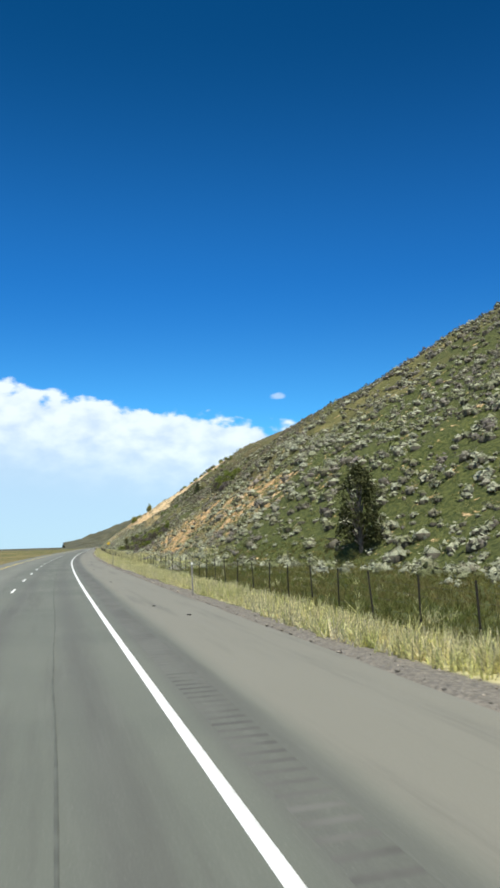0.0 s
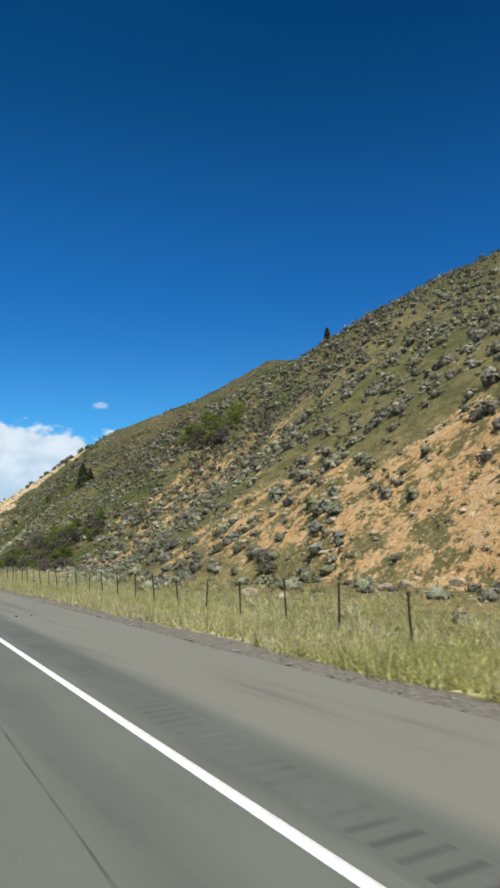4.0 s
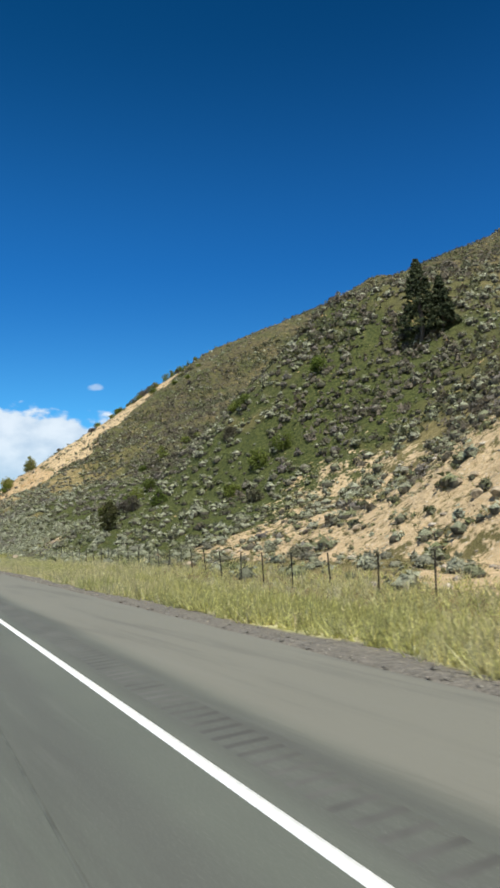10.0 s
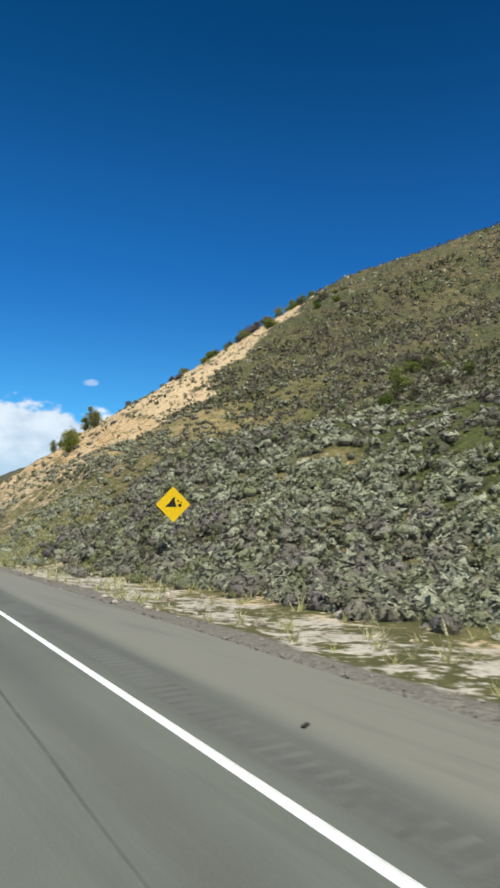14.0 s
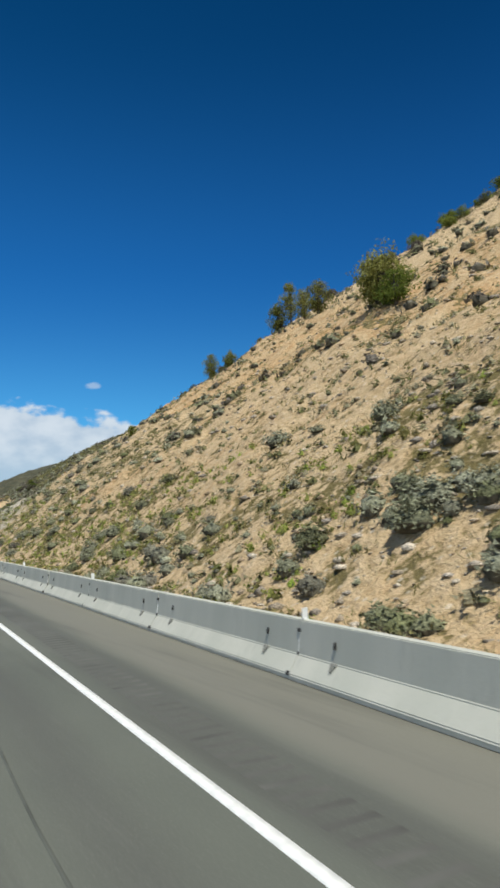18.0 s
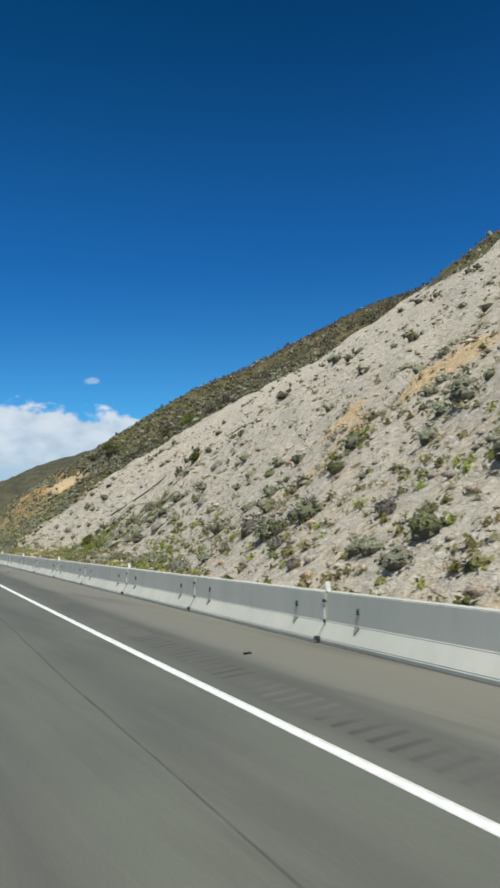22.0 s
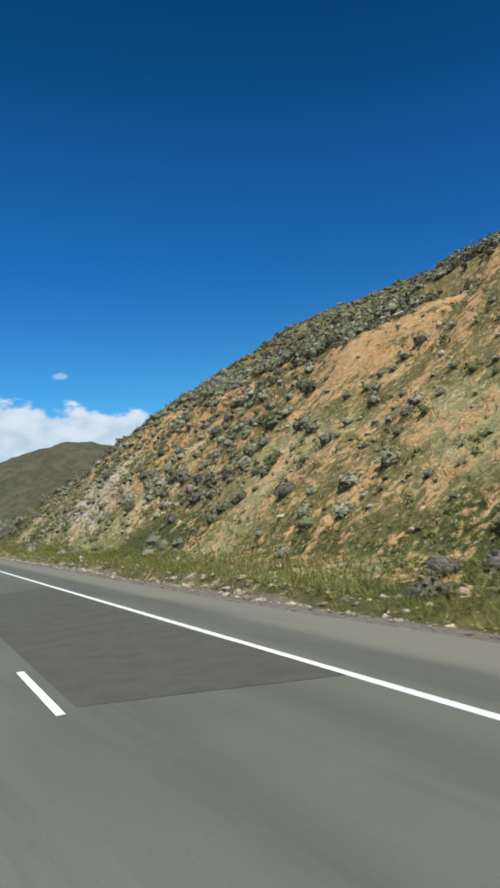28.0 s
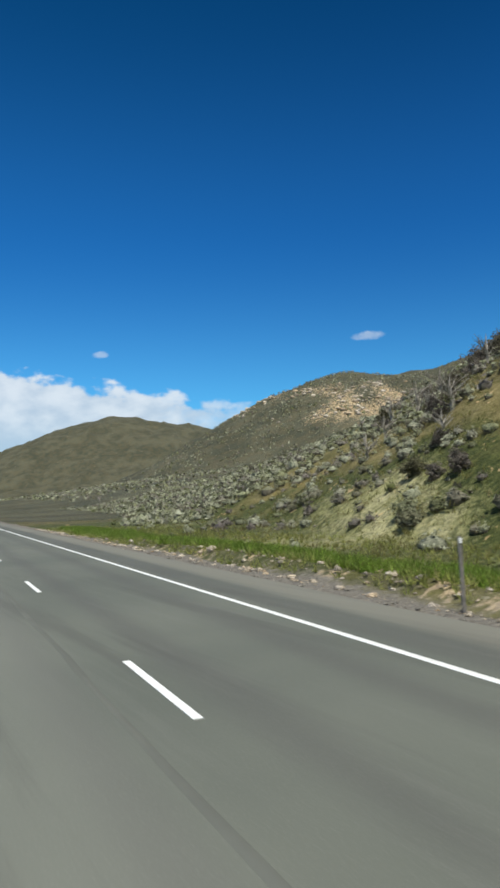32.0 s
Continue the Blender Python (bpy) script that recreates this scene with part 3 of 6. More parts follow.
def leaf_material(name, colors, rough=0.85, glow=0.3):
    """Foliage whose hue follows the plant's own tone and, leaf by leaf, chance."""
    m, t, b = material(name, rough)
    rampn = node(t, "ShaderNodeValToRGB")
    els = rampn.color_ramp.elements
    for i, c in enumerate(colors):
        e = els[i] if i < 2 else els.new(1.0)
        e.position, e.color = i / (len(colors) - 1), (*c, 1)
    els[0].position, els[1].position = 0.0, 1 / (len(colors) - 1)
    info = node(t, "ShaderNodeObjectInfo").outputs["Random"]
    isle = node(t, "ShaderNodeNewGeometry").outputs["Random Per Island"]
    tone = math_node(t, "FRACT", math_node(t, "ADD", attr(t, "tone"), info))
    t.links.new(tone, rampn.inputs[0])
    mott = noise_node(t, node(t, "ShaderNodeNewGeometry").outputs["Position"], 17.0, 3, 0.75)
    gain = math_node(t, "MULTIPLY", math_node(t, "MULTIPLY_ADD", isle, 0.7, 0.7), math_node(t, "MULTIPLY_ADD", smooth(t, mott, 0.36, 0.64), 0.85, 0.5))
    vm = node(t, "ShaderNodeVectorMath", operation="SCALE")
    t.links.new(rampn.outputs[0], vm.inputs[0])
    t.links.new(gain, vm.inputs["Scale"])
    t.links.new(vm.outputs[0], b.inputs["Base Color"])
    bump(t, b, mott, 0.9, 0.07)
    if glow:
        thin = node(t, "ShaderNodeBsdfTranslucent")
        t.links.new(vm.outputs[0], thin.inputs[0])
        mixer = node(t, "ShaderNodeMixShader")
        mixer.inputs[0].default_value = glow
        t.links.new(b.outputs[0], mixer.inputs[1])
        t.links.new(thin.outputs[0], mixer.inputs[2])
        t.links.new(mixer.outputs[0], t.nodes["Material Output"].inputs[0])
    return m


M_HILL = hillside_material()
M_ROAD = asphalt_material()
M_PAINT = plain("road_paint", (0.78, 0.78, 0.76), 0.6, 0, 0.10, 9.0)
M_YELLOW = plain("yellow_road_paint", (0.60, 0.42, 0.06), 0.6, 0, 0.12, 9.0)
M_SAGE = leaf_material("sagebrush_leaves", [(0.265, 0.275, 0.18), (0.37, 0.375, 0.275), (0.19, 0.20, 0.10), (0.18, 0.155, 0.142), (0.31, 0.315, 0.22), (0.15, 0.165, 0.06)], 0.85, 0.18)
M_BITTER = leaf_material("bitterbrush_leaves", [(0.12, 0.105, 0.074), (0.165, 0.14, 0.108), (0.09, 0.10, 0.045), (0.15, 0.15, 0.09)])
M_TURF = leaf_material("hill_turf", [(0.24, 0.22, 0.08), (0.17, 0.18, 0.05), (0.31, 0.255, 0.12), (0.19, 0.205, 0.055), (0.34, 0.28, 0.145)], 0.85, 0.5)
M_SCRUB = leaf_material("grey_brown_scrub", [(0.135, 0.115, 0.10), (0.19, 0.165, 0.14), (0.11, 0.10, 0.065), (0.15, 0.15, 0.075)])
# stem colour, kept dark to paint shade into the shrubs' undersides
M_SHADED_STEM = plain("shaded_woody_stems", (0.10, 0.09, 0.066), 0.95, 0, 0.35, 3.0)
M_BARK = plain("bleached_bark", (0.34, 0.31, 0.27), 0.9, 0, 0.3, 8.0)
M_TWIG = plain("grey_twigs", (0.13, 0.11, 0.095), 0.9, 0, 0.3, 8.0)
M_GRASS = leaf_material("dry_grass", [(0.74, 0.68, 0.35), (0.64, 0.63, 0.27), (0.86, 0.78, 0.52), (0.56, 0.58, 0.22), (0.86, 0.79, 0.55)], 0.85, 0.65)
M_FRESH = leaf_material("fresh_grass", [(0.30, 0.34, 0.09), (0.38, 0.37, 0.13), (0.25, 0.33, 0.06), (0.34, 0.35, 0.11)], 0.85, 0.5)
M_LUSH = leaf_material("lush_grass_blades", [(0.20, 0.30, 0.045), (0.26, 0.36, 0.06), (0.17, 0.27, 0.035), (0.30, 0.36, 0.09)], 0.85, 0.5)
M_MEADOW = leaf_material("meadow_grass_blades", [(0.16, 0.17, 0.045), (0.22, 0.19, 0.065), (0.13, 0.16, 0.035), (0.25, 0.205, 0.08)], 0.85, 0.5)
M_WEED = leaf_material("yellow_weed", [(0.50, 0.40, 0.03), (0.42, 0.40, 0.06), (0.55, 0.45, 0.05)], 0.85, 0.5)
M_BUSH = leaf_material("green_leaves", [(0.15, 0.20, 0.038), (0.25, 0.28, 0.065), (0.12, 0.165, 0.032), (0.24, 0.25, 0.075)], 0.85, 0.5)
M_PINE = leaf_material("conifer_needles", [(0.045, 0.060, 0.028), (0.065, 0.080, 0.038), (0.035, 0.048, 0.022)])
M_STONE = leaf_material("pale_stone", [(0.46, 0.38, 0.28), (0.38, 0.33, 0.28), (0.52, 0.45, 0.36), (0.40, 0.29, 0.18)], 0.95, 0.0)
M_GREYSTONE = leaf_material("grey_gravel", [(0.23, 0.21, 0.18), (0.17, 0.158, 0.135), (0.33, 0.30, 0.255), (0.25, 0.21, 0.17)], 0.95, 0.0)
M_CONCRETE = concrete_material()
M_STEEL = plain("weathered_galvanised_steel", (0.20, 0.19, 0.18), 0.55, 0.6, 0.25, 5.0)
M_POST = plain("dark_steel_post", (0.03, 0.026, 0.022), 0.7, 0.3, 0.3, 5.0)

# ---- ground ----
us = np.concatenate([[-3000, -1500, -700, -300, -120, -60, -30, -16, -9.65, -9.4, -5, -1, 1.5], np.arange(2.0, 24, 0.5), np.arange(24, 50, 0.8), np.arange(50, 130, 3.0), np.arange(130, 330, 8.0), np.arange(330, 440, 10.0), [450, 470, 500, 540, 600, 700, 820, 960, 1120, 1300, 1500, 1800, 2200, 2700, 3200]])
yl = np.concatenate([[-2500, -1200, -600, -300, -150, -80], np.arange(-40, 1130, 1.0), np.arange(1130, 1300, 3.0), np.arange(1300, 2200, 30.0), np.arange(2200, 5200, 200.0)])
UU, YY = np.meshgrid(us, yl)


soil, pale, green = soil_at(UU, YY)
dry = 0.06 + 0.4 * ramp(fbm(UU / 30, YY / 30, 57, 3), 0.0, 0.3)
for y0, y1, u0, u1, k in ((84, 200, 12, 32, 0.6), (222, 252, 12, 40, 0.7), (292, 410, 8, 48, 0.6), (535, 580, 3, 20, 0.62), (580, 720, 3, 60, 1.0), (548, 590, 20, 60, 0.85), (720, 840, 3, 60, 0.8), (866, 1004, 10, 40, 0.75), (1000, 1085, 6, 30, 0.45)):
    dry = np.maximum(dry, k * zone(UU, YY, y0, y1, u0, u1))
edge_dist = UU - road_edge(YY)
gravel = 1 - ramp(edge_dist, 0.35, 1.1 + 1.2 * vnoise(UU * 0.4, YY * 0.4, 4))
gravel = np.maximum(gravel, 0.42 * zone(UU, YY, 905, 1090, 2.6, 4.3, 8, 0.6))
gravel = gravel * (UU > 0) * (1 - 0.9 * zone(UU, YY, 562, 582, 2, 5, 3, 1))
straw = ramp(edge_dist, 0.6, 1.4) * (1 - ramp(UU, 5.4 + 1.6 * ramp(YY, 62, 86) + 1.5 * vnoise(YY / 7, 0 * YY, 91), 7.4 + 2.0 * ramp(YY, 62, 86))) * (1 - ramp(YY, 495, 530)) * (1 - zone(UU, YY, 425, 520, 3, 9, 6, 1))
straw = np.maximum(straw, 0.42 * zone(UU, YY, 905, 1085, 4.5, 20, 8, 4) * (0.8 + fbm(UU / 6, YY / 8, 93, 2)))
ZZ = ground(UU, YY)
me = mesh_np("ground", np.stack([fog(YY) + UU, YY, ZZ], -1).reshape(-1, 3), grid_faces(len(us), len(yl)), [M_HILL],
             [("soil", soil.ravel()), ("pale", pale.ravel()), ("green", green.ravel()), ("gravel", gravel.ravel()), ("straw", straw.ravel()), ("dry", dry.ravel()), ("far", np.maximum(ramp(YY, 1085, 1130), 0.9 * ramp(UU, 50, 110)).ravel())], True)
tagged(new("ground", me), "sage hillside of dry grass and bare tan earth beside the road", "ground", kind="structure")

# ---- distant hills past the road's end ----
HX, HY = np.meshgrid(np.arange(60, 2600, 22.0), np.arange(1180, 4700, 26.0))
HZ = far_hills(HX, HY)
me = mesh_np("distant_hills", np.stack([HX, HY, HZ - 1.5], -1).reshape(-1, 3), grid_faces(HX.shape[1], HX.shape[0]), [M_HILL],
             [("soil", (0.5 * ramp(fbm(HX / 26, HY / 40, 77, 4), -0.08, 0.14) * ramp(HX, 420, 460) * (1 - ramp(HX, 600, 660)) * ramp(HZ, 56, 74) * (1 - ramp(HZ, 108, 130)) * (HY < 1800)).ravel()), ("pale", 0 * HX.ravel() + 0.4), ("green", 0 * HX.ravel() + 0.15), ("gravel", 0 * HX.ravel()), ("straw", 0 * HX.ravel()), ("dry", 0 * HX.ravel() + 0.2), ("far", 0 * HX.ravel() + 1)], True)
tagged(new("distant_hills", me), "far sage-covered hills with bands of tan outcrop", "hills", kind="structure")

# ---- road ----
ry = np.concatenate([np.arange(-300, -20, 20.0), np.arange(-20, 1300, 2.0), np.arange(1300, 2600, 20.0)])
lanes = np.concatenate([[-9.4, -9.35], np.arange(-9.0, 0.01, 0.5), [0.25, 0.5, 0.75, 1.0, 1.25, 1.6, 2.0, 2.4, 2.8]])
ru = np.concatenate([np.tile(lanes, (len(ry), 1)), road_edge(ry)[:, None] + 0.12 * (vnoise(ry * 0.7, 0 * ry, 3) - 0.5)[:, None]], 1)
ru = np.minimum(ru, ru[:, -1:])
RY = np.repeat(ry[:, None], ru.shape[1], 1)
rz = np.zeros_like(ru)
rz[:, 0] = -0.14
rz[:, -1] = -0.02
me = mesh_np("road", np.stack([fog(RY) + ru, RY, rz], -1).reshape(-1, 3), grid_faces(ru.shape[1], len(ry)), [M_ROAD], [("across", ru.ravel())], True)
tagged(new("road", me), "worn grey asphalt highway with darker wheel tracks", "road", kind="structure")


def strip(name, u0, u1, y0, y1, mat, label, z=0.006, step=4.0):
    yy = np.arange(y0, y1 + step, step)
    cols = np.array([u0, u0, u1, u1])
    zz = np.array([-0.004, z, z, -0.004])
    Y = np.repeat(yy[:, None], 4, 1)
    v = np.stack([fog(Y) + cols[None], Y, np.repeat(zz[None], len(yy), 0)], -1).reshape(-1, 3)
    return tagged(new(name, mesh_np(name, v, grid_faces(4, len(yy)), [mat])), label, "road marking", kind="structure")


strip("edge_line", -0.065, 0.065, -250, 2400, M_PAINT, "solid white painted line along the shoulder")
strip("median_line", -7.4, -7.25, -250, 2400, M_YELLOW, "solid yellow painted line by the median")

# ---- plants: leaf clusters ----
def leaf_ball(n, size, rx, rz, rng, low=0.05, up=0.55):
    """n single leaves on a rough dome of radius rx and height rz."""
    a = rng.uniform(0, 2 * np.pi, n)
    c = rng.uniform(low, 1, n)
    r = np.sqrt(1 - c**2)
    lump = 0.72 + 0.4 * rng.random(n) + 0.18 * np.sin(3 * a + rng.uniform(0, 6)) * r
    p = np.stack([rx * r * np.cos(a) * lump, rx * r * np.sin(a) * lump, rz * (c * lump)], 1)
    out = p / (np.linalg.norm(p, axis=1, keepdims=True) + 1e-6) * (1 - up) + np.array([0, 0, up]) + rng.normal(0, 0.26, (n, 3))
    out /= np.linalg.norm(out, axis=1, keepdims=True)
    side = np.cross(out, rng.normal(0, 1, (n, 3)))
    side /= np.linalg.norm(side, axis=1, keepdims=True)
    along = np.cross(side, out) * 0.85 + out * 0.45
    s = size * rng.uniform(0.7, 1.35, n)[:, None]
    v = np.stack([p - side * s * 0.5 - along * s * 0.4, p + side * s * 0.5 - along * s * 0.4, p + along * s * 0.7], 1).reshape(-1, 3)
    return v, np.arange(3 * n).reshape(-1, 3)


def dome(rx, rz, rng, seg=7, rings=3):
    """A lumpy mound: the leafy body of a shrub."""
    v = [(0, 0, rz * rng.uniform(0.85, 1.1))]
    for k in range(1, rings + 1):
        c = 1 - k / rings
        for j in range(seg):
            a = 2 * np.pi * (j + 0.5 * k) / seg
            w = rng.uniform(0.68, 1.22)
            r = rx * math.sqrt(1 - c * c) * (1.0 if k < rings else 0.7)
            v.append((r * math.cos(a) * w, r * math.sin(a) * w, rz * c * w - (0.06 if k == rings else 0)))
    f = [(0, 1 + j, 1 + (j + 1) % seg) for j in range(seg)]
    for k in range(rings - 1):
        for j in range(seg):
            a, b = 1 + k * seg + j, 1 + k * seg + (j + 1) % seg
            f += [(a, a + seg, b), (b, a + seg, b + seg)]
    return np.array(v), np.array(f)


def shrub_variant(seed, leaves, size, seg=7, rings=3):
    rng = np.random.default_rng(seed)
    v1, f1 = leaf_ball(leaves, size, 0.50, 0.58, rng, 0.06, 0.42)
    v2, f2 = dome(0.42, 0.46, rng, seg, rings)
    # the mound's lowest ring is bare stems, with under-shrub shade in their colour
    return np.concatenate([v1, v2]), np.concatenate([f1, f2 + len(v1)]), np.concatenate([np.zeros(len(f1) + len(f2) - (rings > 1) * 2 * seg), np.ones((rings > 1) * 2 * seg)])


def tuft_variant(seed, blades, spread, lean):
    rng = np.random.default_rng(seed)
    a = rng.uniform(0, 2 * np.pi, blades)
    root = np.stack([np.cos(a), np.sin(a), 0 * a], 1) * (spread * rng.random(blades))[:, None]
    tip = root * (1 + lean) + np.stack([rng.normal(0, lean * 0.6, blades), rng.normal(0, lean * 0.6, blades), rng.uniform(0.55, 1.0, blades)], 1)
    b = rng.uniform(0, 2 * np.pi, blades)
    side = np.stack([np.cos(b), np.sin(b), 0 * b], 1) * 0.055
    v = np.stack([root - side, root + side, tip], 1).reshape(-1, 3)
    f = np.arange(3 * blades).reshape(-1, 3)
    return v, f, np.zeros(blades)


def stone_variant(seed):
    rng = np.random.default_rng(seed)
    v = np.array([(1, 0, 0), (0, 1, 0), (-1, 0, 0), (0, -1, 0), (0, 0, 0.8), (0, 0, -0.5), (0.6, 0.6, 0.45), (-0.6, -0.5, 0.5)], float)
    v *= rng.uniform(0.6, 1.2, v.shape)
    f = np.array([(0, 1, 6), (1, 4, 6), (4, 0, 6), (1, 2, 4), (2, 3, 7), (3, 4, 7), (4, 2, 7), (3, 0, 4), (1, 0, 5), (2, 1, 5), (3, 2, 5), (0, 3, 5)])
    return v, f, np.zeros(len(f))


def scatter(name, variants, pos, size, tone, mats, label, category, flat=1.0, rng=RNG):
    """Many plants or stones as one object of kind stuff."""
    vs, fs, ms, ts = [], [], [], []
    pick = rng.integers(0, len(variants), len(pos))
    at = 0
    for k, (v, f, m) in enumerate(variants):
        i = np.nonzero(pick == k)[0]
        if not len(i):
            continue
        a = rng.uniform(0, 2 * np.pi, len(i))
        c, s = np.cos(a)[:, None], np.sin(a)[:, None]
        sc = size[i][:, None]
        x = (v[None, :, 0] * c - v[None, :, 1] * s) * sc
        y = (v[None, :, 0] * s + v[None, :, 1] * c) * sc
        z = np.repeat(v[None, :, 2], len(i), 0) * sc * flat
        w = np.stack([x, y, z], -1) + pos[i][:, None, :]
        vs.append(w.reshape(-1, 3))
        fs.append((f[None] + at + (np.arange(len(i)) * len(v))[:, None, None]).reshape(-1, 3))
        ms.append(np.tile(m, len(i)))
        ts.append(np.repeat(tone[i], len(v)))
        at += len(i) * len(v)
    me = mesh_np(name, np.concatenate(vs), np.concatenate(fs), mats, [("tone", np.concatenate(ts))], True, np.concatenate(ms))
    return tagged(new(name, me), label, category, kind="stuff")


GU, GY = np.arange(-40, 640, 4.0), np.arange(-420, 1760, 5.0)
G0 = np.meshgrid(GU, GY)
GROUND = ground(G0[0], G0[1])


def coarse(u, y):
    a, b = np.clip((u + 40) / 4, 0, len(GU) - 1.01), np.clip((y + 420) / 5, 0, len(GY) - 1.01)
    i, j = a.astype(int), b.astype(int)
    a, b = a - i, b - j
    return (GROUND[j, i] * (1 - a) + GROUND[j, i + 1] * a) * (1 - b) + (GROUND[j + 1, i] * (1 - a) + GROUND[j + 1, i + 1] * a) * b


def in_sight(u, y, tall=1.8):
    """True where the ground can be seen from somewhere on the road."""
    z = coarse(u, y)
    seen = np.zeros(len(u), bool)
    for az in (14, 22, 30, 38, 48):
        clear = np.ones(len(u), bool)
        back = u / math.tan(radians(az))
        for k in np.linspace(0.12, 0.97, 14):
            clear &= coarse(u * k, y - back * (1 - k)) < 2.2 + (z + tall - 2.2) * k + 0.2
        seen |= clear
    return seen


def cover(u, y):
    """Share of the ground that sagebrush takes."""
    s, p, g = soil_at(u, y)
    t = u - station(HILL_FOOT, y)
    d = 0.85 + 1.2 * fbm(u / 9, y / 9, 21, 3) + 0.9 * fbm(u / 3.4, y / 3.4, 29, 2)
    d = d * (1 - 0.85 * ramp(s, 0.4, 0.9)) * ramp(t, -9, 1)
    d = d + 0.3 * zone(u, y, 265, 460, 12, 120, 8, 5)
    d = np.maximum(d, 0.9 * zone(u, y, 440, 560, 15, 45) * (0.7 + fbm(u / 8, y / 8, 5)))
    for y0, y1, u0, u1, k in ((604, 705, 2, 54, 0.74), (900, 1060, 2, 13, 0.85), (866, 935, 6, 30, 0.62), (935, 1000, 12, 30, 0.25), (362, 406, 16, 46, 0.3), (1000, 1082, 3, 26, 0.6), (520, 590, 4, 30, 0.4), (84, 200, 14, 32, 0.4), (700, 835, 20, 90, 0.75), (-40, 400, 4, 13, 0.6), (330, 368, 10, 19, 0.6), (338, 372, 18, 40, 0.5), (296, 345, 10, 46, 0.5)):
        d = d * (1 - k * zone(u, y, y0, y1, u0, u1, 6, 3))
    d = np.maximum(d, 0.7 * zone(u, y, 590, 626, 5.5, 11, 4, 1.5))
    for y0, y1, u0, u1 in ((890, 1020, 35, 70), (92, 165, 30, 38), (334, 380, 41, 48)):
        d = np.maximum(d, 0.9 * zone(u, y, y0, y1, u0, u1, 8, 3))
    d = d * (1 - 0.6 * zone(u, y, 770, 805, 8, 20, 4, 2))
    d = np.maximum(d, 0.3 * zone(u, y, 700, 770, 5, 18, 6, 3) * (0.6 + 1.4 * fbm(u / 4, y / 4, 33, 2)))
    d = np.maximum(d, 0.8 * zone(u, y, 1085, 1800, 14, 600, 14, 8))
    d = np.maximum(d, 0.95 * zone(u, y, 842, 905, 36, 260, 8, 4))
    d = d * (1 - 0.75 * zone(u, y, 552, 580, 4, 24, 6, 3)) * (1 - 0.7 * zone(u, y, 1030, 1085, 3, 14, 8, 4))
    d = np.maximum(d, 0.95 * zone(u, y, 472, 522, 9, 24, 5, 1.5))
    d = np.where((u > 48) & (y > 560) & (y < 700), d * (1 - 0.6 * ramp(s, 0.35, 0.6)), d)
    d = np.maximum(d, 0.9 * zone(u, y, 582, 604, 6, 15, 4, 2))
    d = np.maximum(np.maximum(d, 0.6 * zone(u, y, 556, 590, 22, 40)), 0.4 * zone(u, y, 541, 560, 11, 18, 4, 2))
    d = np.maximum(d, (0.62 + 0.9 * fbm(u / 6, y / 6, 23, 3)) * zone(u, y, -40, 96, 20, 120, 6, 3))
    d = d * (1 - 0.6 * zone(u, y, 444, 456, 16, 20, 3, 1.5))
    return np.clip(d, 0.03, 1)


def candidates(n, u0, u1, y0, y1):
    return RNG.uniform(u0, u1, n), RNG.uniform(y0, y1, n)


def sage_field(name, n, u0, u1, y0, y1, variants, smin, smax, label, leaves=None, tall=1.8):
    u, y = candidates(n, u0, u1, y0, y1)
    keep = in_sight(u, y, tall) & (RNG.random(n) < cover(u, y)) & (u > road_edge(y) + 3.4) & (u > station(HILL_FOOT, y) - 9)
    u, y = u[keep], y[keep]
    s = RNG.uniform(0, 1, len(u)) ** 1.6 * (smax - smin) + smin
    tone = np.clip(0.55 * RNG.random(len(u)) + 0.9 * (vnoise(u / 15, y / 15, 8)) - 0.2, 0, 0.999)
    p = world_at(u, y)
    p[:, 2] -= 0.05 * s
    return scatter(name, variants, p, s, tone, [leaves or M_SAGE, M_SHADED_STEM], label, name)


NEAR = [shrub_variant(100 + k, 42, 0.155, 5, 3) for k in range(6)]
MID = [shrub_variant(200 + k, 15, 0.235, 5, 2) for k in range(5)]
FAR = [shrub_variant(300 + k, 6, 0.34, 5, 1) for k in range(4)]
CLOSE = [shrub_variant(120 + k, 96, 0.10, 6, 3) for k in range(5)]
sage_field("sagebrush", 7600, 5, 12, -30, 1120, CLOSE, 0.3, 1.4, "soft grey-green sagebrush close to the road")
sage_field("sagebrush", 9400, 12, 21, -30, 1120, NEAR, 0.3, 1.5, "grey-green sagebrush growing over the lower hillside")
sage_field("sagebrush", 40000, 21, 88, -30, 1130, MID, 0.5, 1.9, "grey-green sagebrush dotted over the hillside")
sage_field("sagebrush", 23000, 88, 460, -30, 1180, FAR, 0.8, 2.3, "distant grey-green sagebrush on the upper hillside")
sage_field("bitterbrush", 42000, 60, 400, -30, 1180, FAR, 0.7, 1.9, "dark brown-green bitterbrush dotted over the upper hillside", M_BITTER)
sage_field("bitterbrush", 8000, 22, 64, 240, 1000, MID, 0.5, 1.6, "dark brown-green bitterbrush among the sage", M_BITTER)
sage_field("sagebrush", 15000, 8, 120, 1085, 1360, FAR, 0.8, 2.0, "pale grey sagebrush covering the gentle flat")

sage_field("sagebrush", 900, 32.5, 40, 934, 1016, NEAR, 0.9, 2.0, "dark sagebrush crowding the top of the cut slope")
sage_field("sagebrush", 520, 37, 45, 886, 936, NEAR, 0.9, 2.2, "dark sagebrush overhanging the lip of the pale scarp")
sage_field("sagebrush", 420, 31, 38, 92, 165, NEAR, 0.9, 1.9, "dark sagebrush along the lip of the bare slope")
sage_field("sagebrush", 420, 41, 48, 334, 380, NEAR, 0.8, 1.7, "sagebrush along the lip of the tan scarp")

